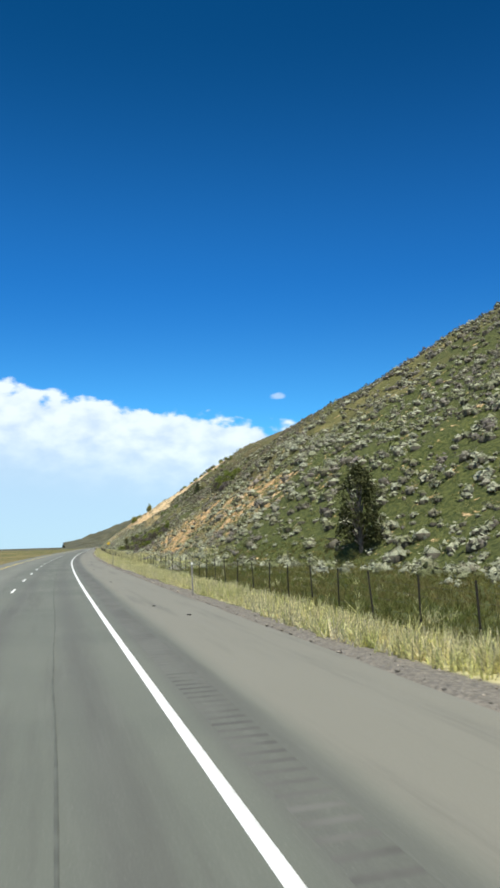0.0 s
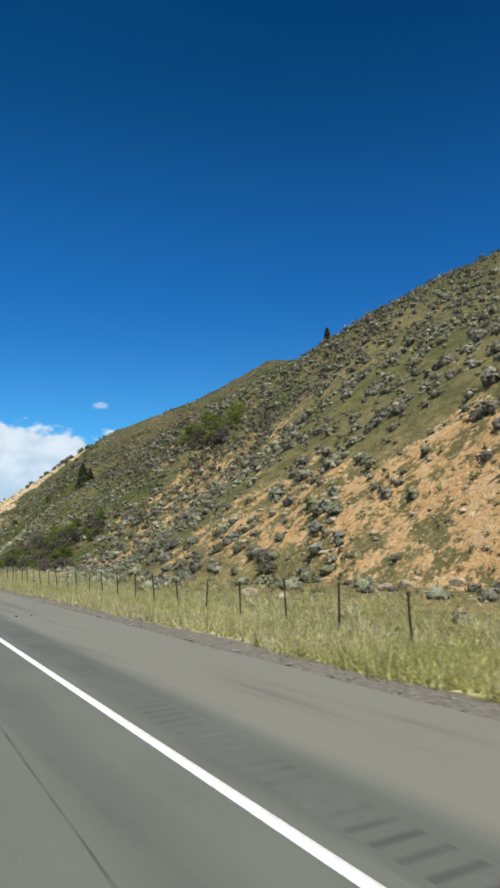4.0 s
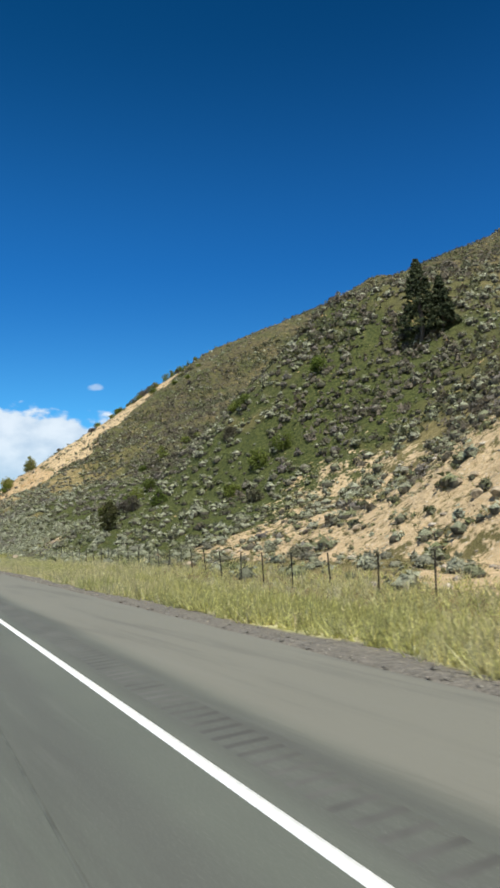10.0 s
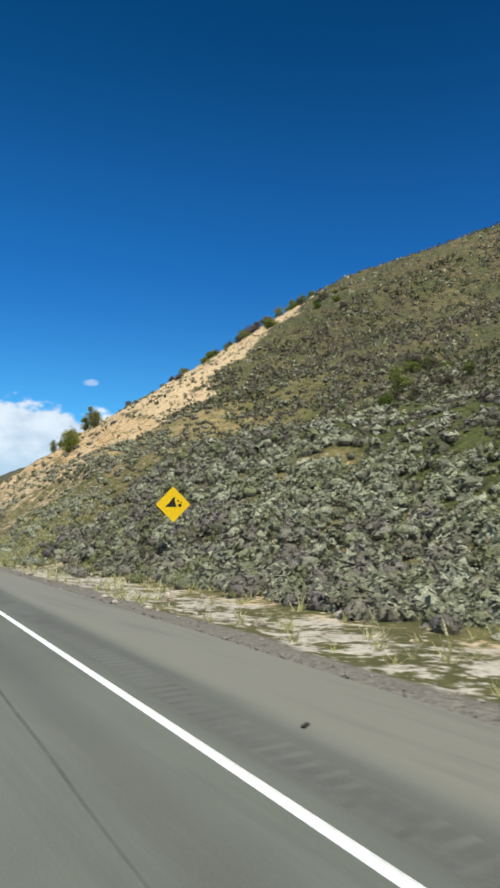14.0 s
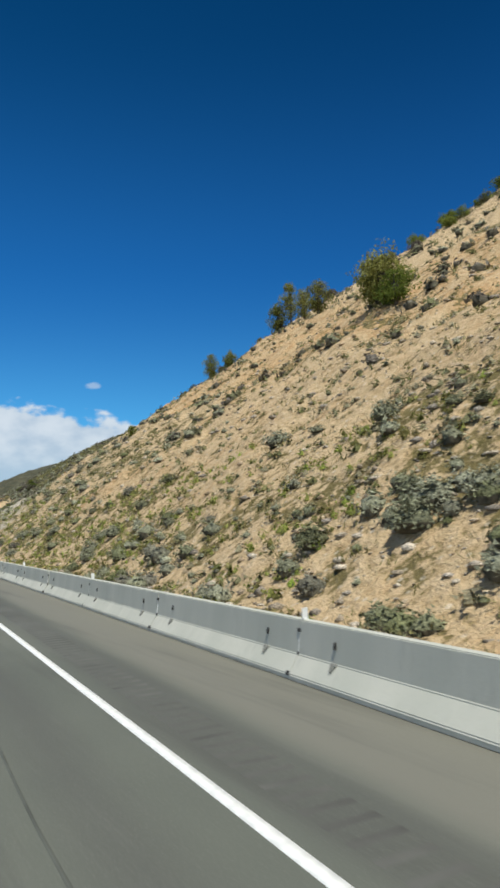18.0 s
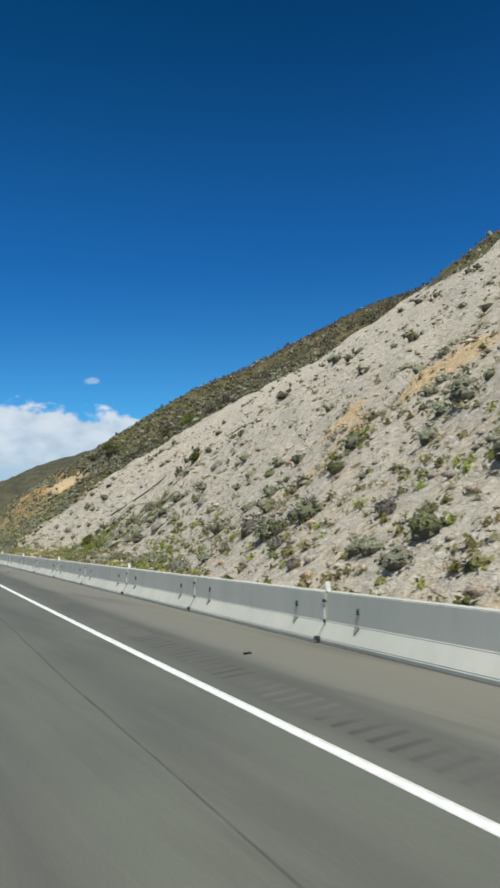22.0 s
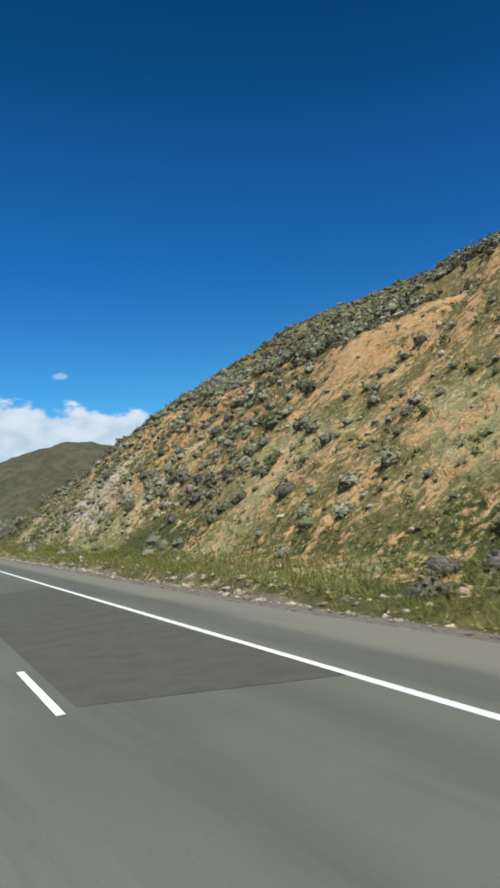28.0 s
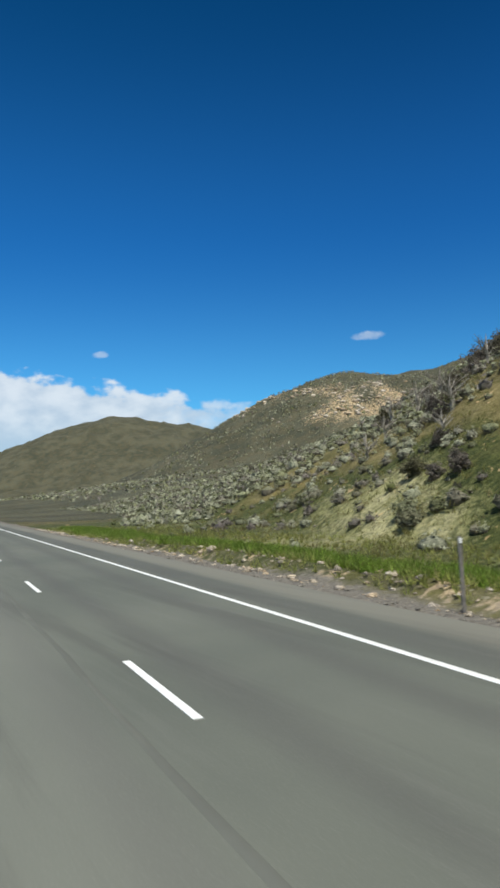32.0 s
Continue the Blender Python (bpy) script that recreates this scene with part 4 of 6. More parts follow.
HILL = [shrub_variant(700 + k, 3, 0.5, 4, 1) for k in range(4)]
hx, hy = RNG.uniform(150, 1000, 28000), RNG.uniform(1200, 1760, 28000)
hz = far_hills(hx, hy)
keep = (hz > 4) & (RNG.random(len(hx)) < 0.55 + 1.2 * fbm(hx / 40, hy / 40, 88, 3))
hp = np.stack([hx, hy, hz - 1.7], -1)[keep]
scatter("hill_sagebrush", HILL, hp, RNG.uniform(1.4, 3.4, len(hp)), RNG.random(len(hp)), [M_SAGE, M_SHADED_STEM], "sagebrush speckling the distant hill", "sagebrush")

sage_field("sagebrush", 2200, 20, 88, -30, 100, MID, 0.6, 1.7, "grey-green sagebrush crowding the green hillside")
sage_field("sagebrush", 1900, 9, 27, 468, 532, NEAR, 0.9, 1.8, "grey-purple sagebrush packed along the foot of the hill")
sage_field("sagebrush", 420, 20, 42, 552, 594, NEAR, 0.7, 1.8, "dark sagebrush thicket above the grassy slope")
sage_field("sagebrush", 50, 11, 18, 540, 562, CLOSE, 0.8, 1.7, "large soft sagebrush in dry grass")
sage_field("sagebrush", 420, 15, 46, 1040, 1084, NEAR, 0.6, 1.5, "grey sagebrush among dead scrub on the last slope")
sage_field("sagebrush", 420, 14, 30, 936, 998, NEAR, 0.7, 1.6, "dark sagebrush dotted over the orange cut slope")
sage_field("sagebrush", 150, 9, 15, 372, 402, CLOSE, 0.6, 1.3, "soft grey-green sagebrush along the wire fence")
sage_field("sagebrush", 260, 15, 38, 327, 342, NEAR, 0.8, 1.8, "sagebrush beside the bare scarp")

# ---- grass ----
TUFT = [tuft_variant(400 + k, 9, 0.36, 0.6) for k in range(5)]
FINE = [tuft_variant(450 + k, 7, 0.5, 0.4) for k in range(5)]
HERB = [shrub_variant(800 + k, 11, 0.24, 5, 1) for k in range(5)]
LOW = [tuft_variant(500 + k, 8, 0.9, 0.9) for k in range(4)]
u, y = candidates(44000, 4.0, 17.0, -20, 560)
rel = (u - road_edge(y)) / np.maximum(station(HILL_FOOT, y) - road_edge(y), 1)
bare = np.maximum(zone(u, y, 425, 520, 3, 9, 6, 1), zone(u, y, 474, 530, 3, 16, 5, 1))
keep = (u > road_edge(y) + 0.5 + 0.7 * vnoise(y * 0.3, 0 * y, 6)) & (RNG.random(len(u)) < np.clip(1.2 - 0.9 * ramp(u, 8, 16), 0, 1) * (1 - 0.96 * ramp(u, 5.6, 7.4) * (1 - ramp(y, 62, 86))) * (1 - 0.9 * bare) * (0.45 + 0.9 * vnoise(u / 3, y / 6, 31)))
u, y = u[keep], y[keep]
lushness = np.clip(0.75 * vnoise(u / 4, y / 14, 33) + 0.45 * RNG.random(len(u)) - 0.1, 0, 0.999)
scatter("verge_grass", TUFT, world_at(u, y), RNG.uniform(0.22, 0.58, len(u)), lushness, [M_GRASS], "tall yellow-green grass along the road verge", "grass")
u, y = candidates(30000, 4.3, 8.0, -20, 425)
keep = (u > road_edge(y) + 0.55 + 0.6 * vnoise(y * 0.3, 0 * y, 6)) & (u < 6.2 + 1.8 * ramp(y, 62, 86) + vnoise(y / 5, 0 * y, 95))
u, y = u[keep], y[keep]
scatter("verge_grass", FINE, world_at(u, y), RNG.uniform(0.25, 0.62, len(u)), np.clip(0.25 + 0.7 * vnoise(u / 2, y / 8, 97) * RNG.random(len(u)) ** 0.5, 0, 0.999), [M_GRASS], "feathery pale straw grass beside the gravel", "grass")
u, y = candidates(13000, 5.4, 22.0, -20, 84)
keep = (u < station(HILL_FOOT, y) + 3) & (RNG.random(len(u)) < ramp(u, 5.4, 7.5) * (1 - ramp(y, 62, 82)))
u, y = u[keep], y[keep]
scatter("meadow_grass", TUFT, world_at(u, y), RNG.uniform(0.18, 0.42, len(u)), np.clip(0.6 * vnoise(u / 3, y / 9, 35) + 0.4 * RNG.random(len(u)), 0, 0.999), [M_MEADOW], "dark olive-green meadow grass between fence and hill", "grass")
u, y = candidates(46000, 3.4, 34.0, -20, 1110)
s, p, g = soil_at(u, y)
keep = (u > road_edge(y) + 1.3) & (RNG.random(len(u)) < np.clip(0.75 - 0.55 * s + 0.3 * g, 0.28, 1) * (1 - ramp(u, 16, 36) * 0.8)) & (u > station(HILL_FOOT, y) - 5)
u, y, g = u[keep], y[keep], g[keep]
scatter("hill_grass", LOW, world_at(u, y), RNG.uniform(0.14, 0.42, len(u)), np.clip(0.7 * RNG.random(len(u)) + 0.3 * vnoise(u / 9, y / 9, 44), 0, 0.999), [M_TURF], "low dry grass tufts on the hillside", "grass")

u, y = candidates(16000, 3.0, 13.0, 900, 1085)
keep = (u > road_edge(y) + 1.2) & (RNG.random(len(u)) < 0.9 - 0.05 * u)
u, y = u[keep], y[keep]
scatter("roadside_grass", TUFT, world_at(u, y), RNG.uniform(0.16, 0.42, len(u)), np.clip(0.4 + 0.4 * RNG.random(len(u)), 0, 0.999), [M_FRESH], "fresh green grass at the slope's foot", "grass")

u, y = candidates(7000, 3.0, 8.5, 1016, 1084)
keep = (u > road_edge(y) + 1.5 + vnoise(y / 3, 0 * y, 64)) & (RNG.random(len(u)) < 0.25 + 1.5 * vnoise(u / 3, y / 5, 65)) & (u < 6.5 + 3 * vnoise(y / 7, 0 * y, 66))
u, y = u[keep], y[keep]
scatter("lush_grass", TUFT, world_at(u, y), RNG.uniform(0.25, 0.55, len(u)), RNG.random(len(u)), [M_LUSH], "bright green lush grass along the ditch", "grass")

u, y = candidates(9000, 7.0, 30.0, 905, 1075)
keep = RNG.random(len(u)) < 0.4 + 1.4 * fbm(u / 5, y / 7, 19, 2)
u, y = u[keep], y[keep]
scatter("cut_grass", LOW, world_at(u, y), RNG.uniform(0.2, 0.5, len(u)), RNG.random(len(u)), [M_TURF], "dry yellow-green grass on the cut slope", "grass")

u, y = RNG.normal(10.6, 1.1, 620), RNG.uniform(446, 470, 620)
scatter("yellow_weeds", TUFT, world_at(u, y), RNG.uniform(0.3, 0.55, len(u)), RNG.random(len(u)), [M_WEED], "patch of yellow flowering weeds beside the gravel", "weeds")

u, y = RNG.normal(14.5, 1.7, 420), RNG.normal(789, 4.5, 420)
scatter("scree_grass", TUFT, world_at(u, y), RNG.uniform(0.25, 0.6, len(u)), RNG.random(len(u)), [M_FRESH], "fresh green grass clump at the foot of the scree", "grass")
for mat, n in ((M_TURF, 3400), (M_FRESH, 4200)):
    u, y = candidates(n, 4.5, 15, 600, 890)
    keep = RNG.random(n) < 0.55 + 1.6 * fbm(u / 5, y / 7, 17, 2)
    u, y = u[keep], y[keep]
    scatter("foot_tufts", HERB, world_at(u, y), RNG.uniform(0.2, 0.65, len(u)), RNG.random(len(u)), [mat, M_SHADED_STEM], "tufts of grass and small herbs behind the barrier", "grass")

# ---- small dry plants on the bare slopes ----
M_HERB = leaf_material("dry_herbs", [(0.18, 0.18, 0.065), (0.28, 0.25, 0.115), (0.145, 0.155, 0.06), (0.36, 0.33, 0.22), (0.24, 0.205, 0.11)], 0.85, 0.3)
u, y = candidates(80000, 5.0, 50.0, 70, 1085)
s, p, g = soil_at(u, y)
keep = (RNG.random(len(u)) < np.maximum(ramp(s, 0.26, 0.44), 0.9 * zone(u, y, 535, 615, 5, 34)) * (0.62 + 1.5 * fbm(u / 5, y / 6, 83, 3)) * (1 - 0.72 * ramp(p, 1.15, 1.4)) * (1 - 0.5 * ramp(u, 28, 50))) & (u > station(HILL_FOOT, y) - 4) & (u > 4.6)
u, y = u[keep], y[keep]
scatter("dry_herbs", HERB, world_at(u, y), 0.24 + 0.62 * RNG.random(len(u)) ** 2.2, np.clip(0.6 * RNG.random(len(u)) + 0.4 * vnoise(u / 8, y / 8, 85), 0, 0.999), [M_HERB, M_SHADED_STEM], "small dry herbs and grass clumps on bare earth", "grass", 0.72)

u, y = candidates(5200, 48, 150, 596, 740)
s, p, g = soil_at(u, y)
keep = RNG.random(len(u)) < ramp(s, 0.3, 0.5) * (0.6 + 1.6 * fbm(u / 9, y / 9, 87, 3))
u, y = u[keep], y[keep]
scatter("dry_herbs", HERB, world_at(u, y), 0.35 + 0.9 * RNG.random(len(u)) ** 3, RNG.random(len(u)), [M_HERB, M_SHADED_STEM], "dry herbs dotting the high tan slope", "grass")

# ---- loose stones ----
STONE = [stone_variant(600 + k) for k in range(6)]
x, y = RNG.uniform(436, 585, 900), RNG.uniform(1560, 1760, 900)
z = far_hills(x, y)
keep = (RNG.random(len(x)) < 0.25 + 2.0 * fbm(x / 26, y / 40, 77, 4)) & (z > 72) & (z < 118)
scatter("outcrop_rocks", STONE, np.stack([x, y, z - 2.0], -1)[keep], RNG.uniform(1.2, 4.2, keep.sum()), RNG.random(keep.sum()), [M_STONE], "broken tan rock outcrop on the far hill", "rocks", 0.8)
u, y = candidates(80000, 3.0, 60.0, -20, 1110)
s, p, g = soil_at(u, y)
t = u - station(HILL_FOOT, y)
keep = (u > road_edge(y) + 0.3) & (RNG.random(len(u)) < np.clip(0.9 * (s - 0.12), 0.0, 1) * (1 - 0.6 * ramp(u, 20, 60)))
keep &= ~((u < 3.6) & (y > 575) & (y < 895))
u, y = u[keep], y[keep]
scatter("loose_stones", STONE, world_at(u, y), 0.06 + 0.32 * RNG.random(len(u)) ** 3.2, RNG.random(len(u)), [M_STONE], "pale broken stones scattered on bare earth", "stones", 0.8)


u, y = candidates(5000, 6, 30, 540, 606)
scatter("hill_chips", STONE, world_at(u, y), 0.06 + 0.26 * RNG.random(len(u)) ** 3, RNG.random(len(u)), [M_STONE], "pale stone chips strewn over dry grass", "stones", 0.6)
y = RNG.uniform(0, 1080, 7000)
y = y[(y < 574) | (y > 900)]
u = road_edge(y) + 0.1 + 1.1 * RNG.random(len(y)) ** 1.5
scatter("shoulder_gravel", STONE, world_at(u, y), 0.025 + 0.06 * RNG.random(len(u)) ** 3, RNG.random(len(u)), [M_GREYSTONE], "coarse grey gravel along the asphalt's edge", "gravel", 0.7)


y = RNG.uniform(903, 1088, 3600)
u = road_edge(y) + 0.5 + 2.4 * RNG.random(len(y)) ** 1.3
scatter("bank_stones", STONE, world_at(u, y), 0.03 + 0.15 * RNG.random(len(u)) ** 4, RNG.random(len(u)), [M_STONE], "broken pale stones along the foot of the bank", "stones", 0.8)

# ---- single plants ----
def object_from(name, v, f, mats, m, parent=None, label=""):
    me = mesh_np(name, v, f, mats, [("tone", np.zeros(len(v)))], False, m)
    ob = new(name, me)
    ob.parent = parent
    if label:
        ob["label"] = label
    return ob


def limb_mesh(points, radii, seg=6):
    v, f = [], []
    for p, r in zip(points, radii):
        for j in range(seg):
            a = 2 * math.pi * j / seg
            v.append((p[0] + r * math.cos(a), p[1] + r * math.sin(a), p[2]))
    for k in range(len(points) - 1):
        for j in range(seg):
            a, b = k * seg + j, k * seg + (j + 1) % seg
            f += [(a, b, a + seg), (b, b + seg, a + seg)]
    return np.array(v, float), np.array(f)


def join(pieces):
    vs, fs, n = [], [], 0
    for v, f in pieces:
        vs.append(v)
        fs.append(f + n)
        n += len(v)
    return np.concatenate(vs), np.concatenate(fs)


def tree(name, at, height, width, kind, label, category, seed):
    """kind: conifer (tapering tiers), juniper (dense egg), broad (loose round clumps), bare (leafless)."""
    rng = np.random.default_rng(seed)
    root = new(name)
    root.matrix_world = place(*at, lift=-0.1)
    tagged(root, label, category)
    tr = [limb_mesh([(0, 0, -0.2), (0.03 * width, 0, height * 0.3), (0, 0.03 * width, height * 0.6), (0, 0, height * 0.93)], [width * 0.055, width * 0.045, width * 0.03, 0.015])]
    crown = []
    if kind == "conifer":
        n = int(height * 34)
        for k in range(n):
            h = rng.random() ** 0.8
            z = height * (0.10 + 0.90 * h)
            reach = 0.5 * width * (1 - h) ** 0.85 * rng.uniform(0.55, 1.1) + 0.08
            a = rng.uniform(0, 2 * np.pi)
            v, f = leaf_ball(12, 0.34, 0.30, 0.2, rng, -0.6, 0.2)
            v[:, 0] *= 1.0
            crown.append((v * (0.8 + 0.4 * (1 - h)) + np.array([reach * math.cos(a), reach * math.sin(a), z - 0.15 * reach]), f))
            if k % 4 == 0:
                tr.append(limb_mesh([(0, 0, z), (reach * 0.5 * math.cos(a), reach * 0.5 * math.sin(a), z - 0.03), (reach * math.cos(a), reach * math.sin(a), z - 0.1)], [0.03, 0.02, 0.008], 4))
        mat = M_PINE
    elif kind == "bare":
        for k in range(16):
            a, z0, r = rng.uniform(0, 6.28), height * rng.uniform(0.1, 0.6), width * rng.uniform(0.25, 0.55)
            p1 = (r * 0.5 * math.cos(a), r * 0.5 * math.sin(a), z0 + 0.18 * height)
            p2 = (r * math.cos(a), r * math.sin(a), z0 + height * rng.uniform(0.25, 0.42))
            tr.append(limb_mesh([(0, 0, z0), p1, p2], [0.05, 0.035, 0.012], 4))
            for q in range(3):
                b = a + rng.uniform(-0.9, 0.9)
                tr.append(limb_mesh([p1, (p1[0] + 0.35 * r * math.cos(b), p1[1] + 0.35 * r * math.sin(b), p1[2] + 0.2 * height * rng.random())], [0.022, 0.008], 3))
        mat = M_SAGE
        crown = [(leaf_ball(60, 0.2, width * 0.4, height * 0.45, rng))]
    else:
        n = {"juniper": 90, "poplar": 64}.get(kind, 40)
        for k in range(n):
            h = rng.random()
            if kind == "poplar":
                z, reach = height * (0.16 + 0.84 * h), 0.52 * width * math.sin(math.pi * (0.12 + 0.80 * h)) * rng.uniform(0.1, 1.0)
            elif kind == "juniper":
                z, reach = height * (0.12 + 0.84 * h), 0.5 * width * math.sqrt(max(0.04, 1 - (1.7 * h - 0.6) ** 2)) * rng.uniform(0.5, 1.0)
            else:
                z, reach = height * (0.04 + 0.80 * h + 0.12 * rng.normal()), 0.5 * width * math.sqrt(max(0.05, 1 - (1.8 * h - 0.8) ** 2)) * rng.uniform(0.25, 1.0)
            a = rng.uniform(0, 2 * np.pi)
            r = width * (rng.uniform(0.17, 0.26) if kind == "poplar" else rng.uniform(0.12, 0.2))
            v, f = leaf_ball(46, 0.042 * width + 0.03, r * rng.uniform(0.7, 1.2), r * rng.uniform(0.7, 1.3), rng, -0.7, 0.35)
            crown.append((v + np.array([reach * math.cos(a), reach * math.sin(a), z]), f))
            if k % 3 == 0:
                tr.append(limb_mesh([(0, 0, z * 0.45), (reach * 0.5 * math.cos(a), reach * 0.5 * math.sin(a), z * 0.8), (reach * 0.9 * math.cos(a), reach * 0.9 * math.sin(a), z)], [0.03 * width, 0.018 * width, 0.006 * width], 4))
        mat = {"scrub": M_SCRUB, "poplar": M_POPLAR}.get(kind, M_BUSH)
        if kind == "juniper":
            mat = M_JUNIPER
    v, f = join(tr)
    object_from("trunk", v, f, [M_BARK if kind == "bare" else M_TWIG], np.zeros(len(f)), root)
    v, f = join(crown)
    object_from("crown", v, f, [mat], np.zeros(len(f)), root)
    return root


M_POPLAR = leaf_material("poplar_leaves", [(0.22, 0.235, 0.055), (0.30, 0.295, 0.085), (0.17, 0.19, 0.045), (0.27, 0.25, 0.09)], 0.85, 0.4)
M_JUNIPER = leaf_material("juniper_leaves", [(0.055, 0.065, 0.018), (0.085, 0.085, 0.028), (0.04, 0.05, 0.016)])
tree("juniper_tree", (22.1, 54.3), 7.2, 3.6, "juniper", "dense dark olive juniper standing alone in green grass", "tree", 1)
tree("pine_tree", (112.0, 312.0), 7.5, 3.6, "conifer", "dark conifer standing alone on the ridge line", "tree", 2)
tree("fir_tree", (62.2, 416), 11.5, 7.0, "conifer", "dark green fir on the sage slope above the bare scarp", "tree", 3)
tree("fir_tree", (64.6, 414.2), 7.5, 4.2, "conifer", "smaller dark fir close behind a taller one", "tree", 9)
tree("juniper_tree", (21.5, 432), 3.6, 2.3, "juniper", "olive juniper among dark brush at the slope's foot", "tree", 4)
tree("bare_tree", (29.8, 1059), 3.4, 4.0, "bare", "leafless grey scrub tree with forked limbs", "tree", 5)
tree("bare_tree", (24.5, 1052), 2.6, 3.2, "bare", "leafless grey scrub tree on the grassy slope", "tree", 6)
for k, (uu, yy, hh, ww) in enumerate(((33, 1066, 3.2, 3.4), (36, 1074, 3.6, 3.6), (27, 1063, 2.6, 3.0), (32, 1053, 3.0, 3.2), (38, 1062, 3.4, 3.6), (23, 1060, 2.2, 2.6), (21, 1049, 2.0, 2.4), (41, 1072, 3.2, 3.2), (26, 1056, 2.2, 2.4))):
    tree("bare_tree", (uu, yy), hh, ww, "bare", "leafless grey scrub tree among the ridge brush", "tree", 60 + k)
for k, (uu, yy, hh, ww) in enumerate(((43.1, 688.3, 4.2, 2.4), (44.6, 684.0, 2.4, 2.0), (52.1, 677.0, 6.2, 3.0), (51.0, 679.0, 4.2, 3.4), (53.0, 674.5, 4.6, 2.8), (50.8, 667.0, 4.6, 3.6), (36.0, 633.6, 4.6, 4.4), (37.4, 636.6, 4.0, 3.8), (35.2, 631.2, 3.4, 3.6), (73.6, 556, 4.2, 4.2))):
    tree("poplar_sapling" if hh > ww else "leafy_bush", (uu, yy), hh * 0.95, ww, "poplar" if hh > ww else "broad", "small yellow-green leafy tree on the steep earth slope", "tree", 20 + k)
spots = [(51, 260, 9, 6, 3.2), (53, 268, 8, 6, 3.0), (21, 259, 9, 5, 3.0), (24, 264, 12, 7, 2.8), (20, 268, 10, 7, 2.4), (48.8, 854, 9, 5, 2.6), (56, 848, 6, 5, 2.4), (43, 902, 8, 6, 2.6), (27, 437, 7, 6, 2.2), (40, 425, 8, 10, 2.4), (70, 545, 6, 8, 2.8), (90, 560, 8, 12, 3.0), (32, 850, 4, 6, 1.8), (120, 640, 10, 14, 2.6), (150, 690, 8, 12, 2.6)]
spots += [(15.0, 795, 6, 2.4, 0.8), (27.7, 785, 3, 2.2, 1.1), (18, 274, 12, 5, 2.6), (20, 283, 12, 5, 2.4), (26, 272, 10, 6, 2.6), (18, 290, 8, 5, 2.2)]
spots += [(20, 1047, 4, 4, 1.1), (27, 1054, 6, 6, 1.5), (34, 1062, 8, 8, 1.7), (42, 1070, 8, 7, 2.0), (54, 1079, 4, 3, 3.0), (52, 706, 6, 6, 1.8), (62, 716, 6, 6, 1.8), (74, 728, 6, 8, 2.0), (26, 676, 1, 1, 1.6), (98, 682, 7, 7, 3.6), (110, 676, 7, 7, 3.8), (122, 670, 5, 6, 3.8), (84, 685, 3, 4, 3.0), (68, 687, 2, 3, 2.6), (140, 694, 4, 6, 3.6)]
own = np.random.default_rng(77)
k = 0
for u0, y0, n, spread, size in spots:
    for j in range(n):
        k += 1
        grey = own.random() < (0.66 if y0 < 290 and u0 < 30 else 1.0 if y0 > 1000 else 0.35)
        at = (u0 + own.normal(0, spread * 0.45), y0 + own.normal(0, spread * 0.8))
        tree("grey_scrub" if grey else "leafy_bush", (max(at[0], 12.5), at[1]), size * own.uniform(0.5, 1.0), size * own.uniform(0.8, 1.3), "scrub" if grey else "broad", "bushy grey-brown scrub with bare twigs in a thicket" if grey else "rounded green scrub bush in a hillside thicket", "bush", 100 + k)

# the larger sagebrush of the lower slope, one by one
protos = []
for k in range(4):
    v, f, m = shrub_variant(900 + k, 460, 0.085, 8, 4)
    protos.append(mesh_np("sagebrush", v, f, [M_SAGE, M_SHADED_STEM], [("tone", np.zeros(len(v)))], False, m))
fixed = [(14.1, 606.9, 1.3), (8.7, 604.0, 1.2), (9.3, 600.1, 1.4), (10.4, 598.5, 1.2), (8.8, 630.5, 1.4), (9.8, 631.9, 1.2), (8.2, 629.2, 1.1), (9.9, 629.5, 1.2), (14.3, 639.9, 1.3), (15.1, 1045.2, 1.6), (17, 105, 1.6), (18.2, 97, 1.3), (23, 353, 1.6), (26, 351, 1.3), (29.5, 352, 1.2), (13, 933, 1.2), (14, 940, 1.3), (19.5, 937, 1.3), (20, 783, 1.1), (8.8, 233.0, 1.3), (7.5, 223.4, 1.4), (26.4, 243.8, 1.9), (19.7, 235.4, 2.0), (34.2, 254.0, 2.3), (21.2, 342.9, 1.8), (22.7, 348.4, 1.7), (25.1, 347.2, 1.3), (10.9, 575.1, 1.2), (11.3, 572.9, 1.0), (12.4, 583.9, 1.4), (13.2, 586.0, 1.3), (11.9, 593.4, 1.4), (7.6, 670.6, 1.1), (7.9, 667.1, 1.0), (9.5, 662.5, 1.2), (9.7, 660.5, 1.3), (8.4, 660.9, 0.9), (8.5, 658.8, 1.0), (14.3, 672.6, 1.0), (15.0, 667.5, 1.2), (17.7, 774.5, 1.5), (34.1, 774.7, 1.6), (16.2, 991.4, 1.5), (17.0, 990.0, 1.3), (21.9, 991.2, 1.3), (19.7, 982.6, 1.6), (12.8, 977.2, 1.1), (20.4, 949.1, 1.3), (16.0, 948.1, 1.3), (14.4, 1044.0, 1.6), (15.3, 1043.0, 1.2), (17.0, 1054.6, 1.1)]
count = 0
uu, yy = candidates(1400, 7, 24, 0, 1100)
extra = [(a, b, 0.7 + 0.8 * c) for a, b, c in zip(uu, yy, RNG.random(len(uu)))]
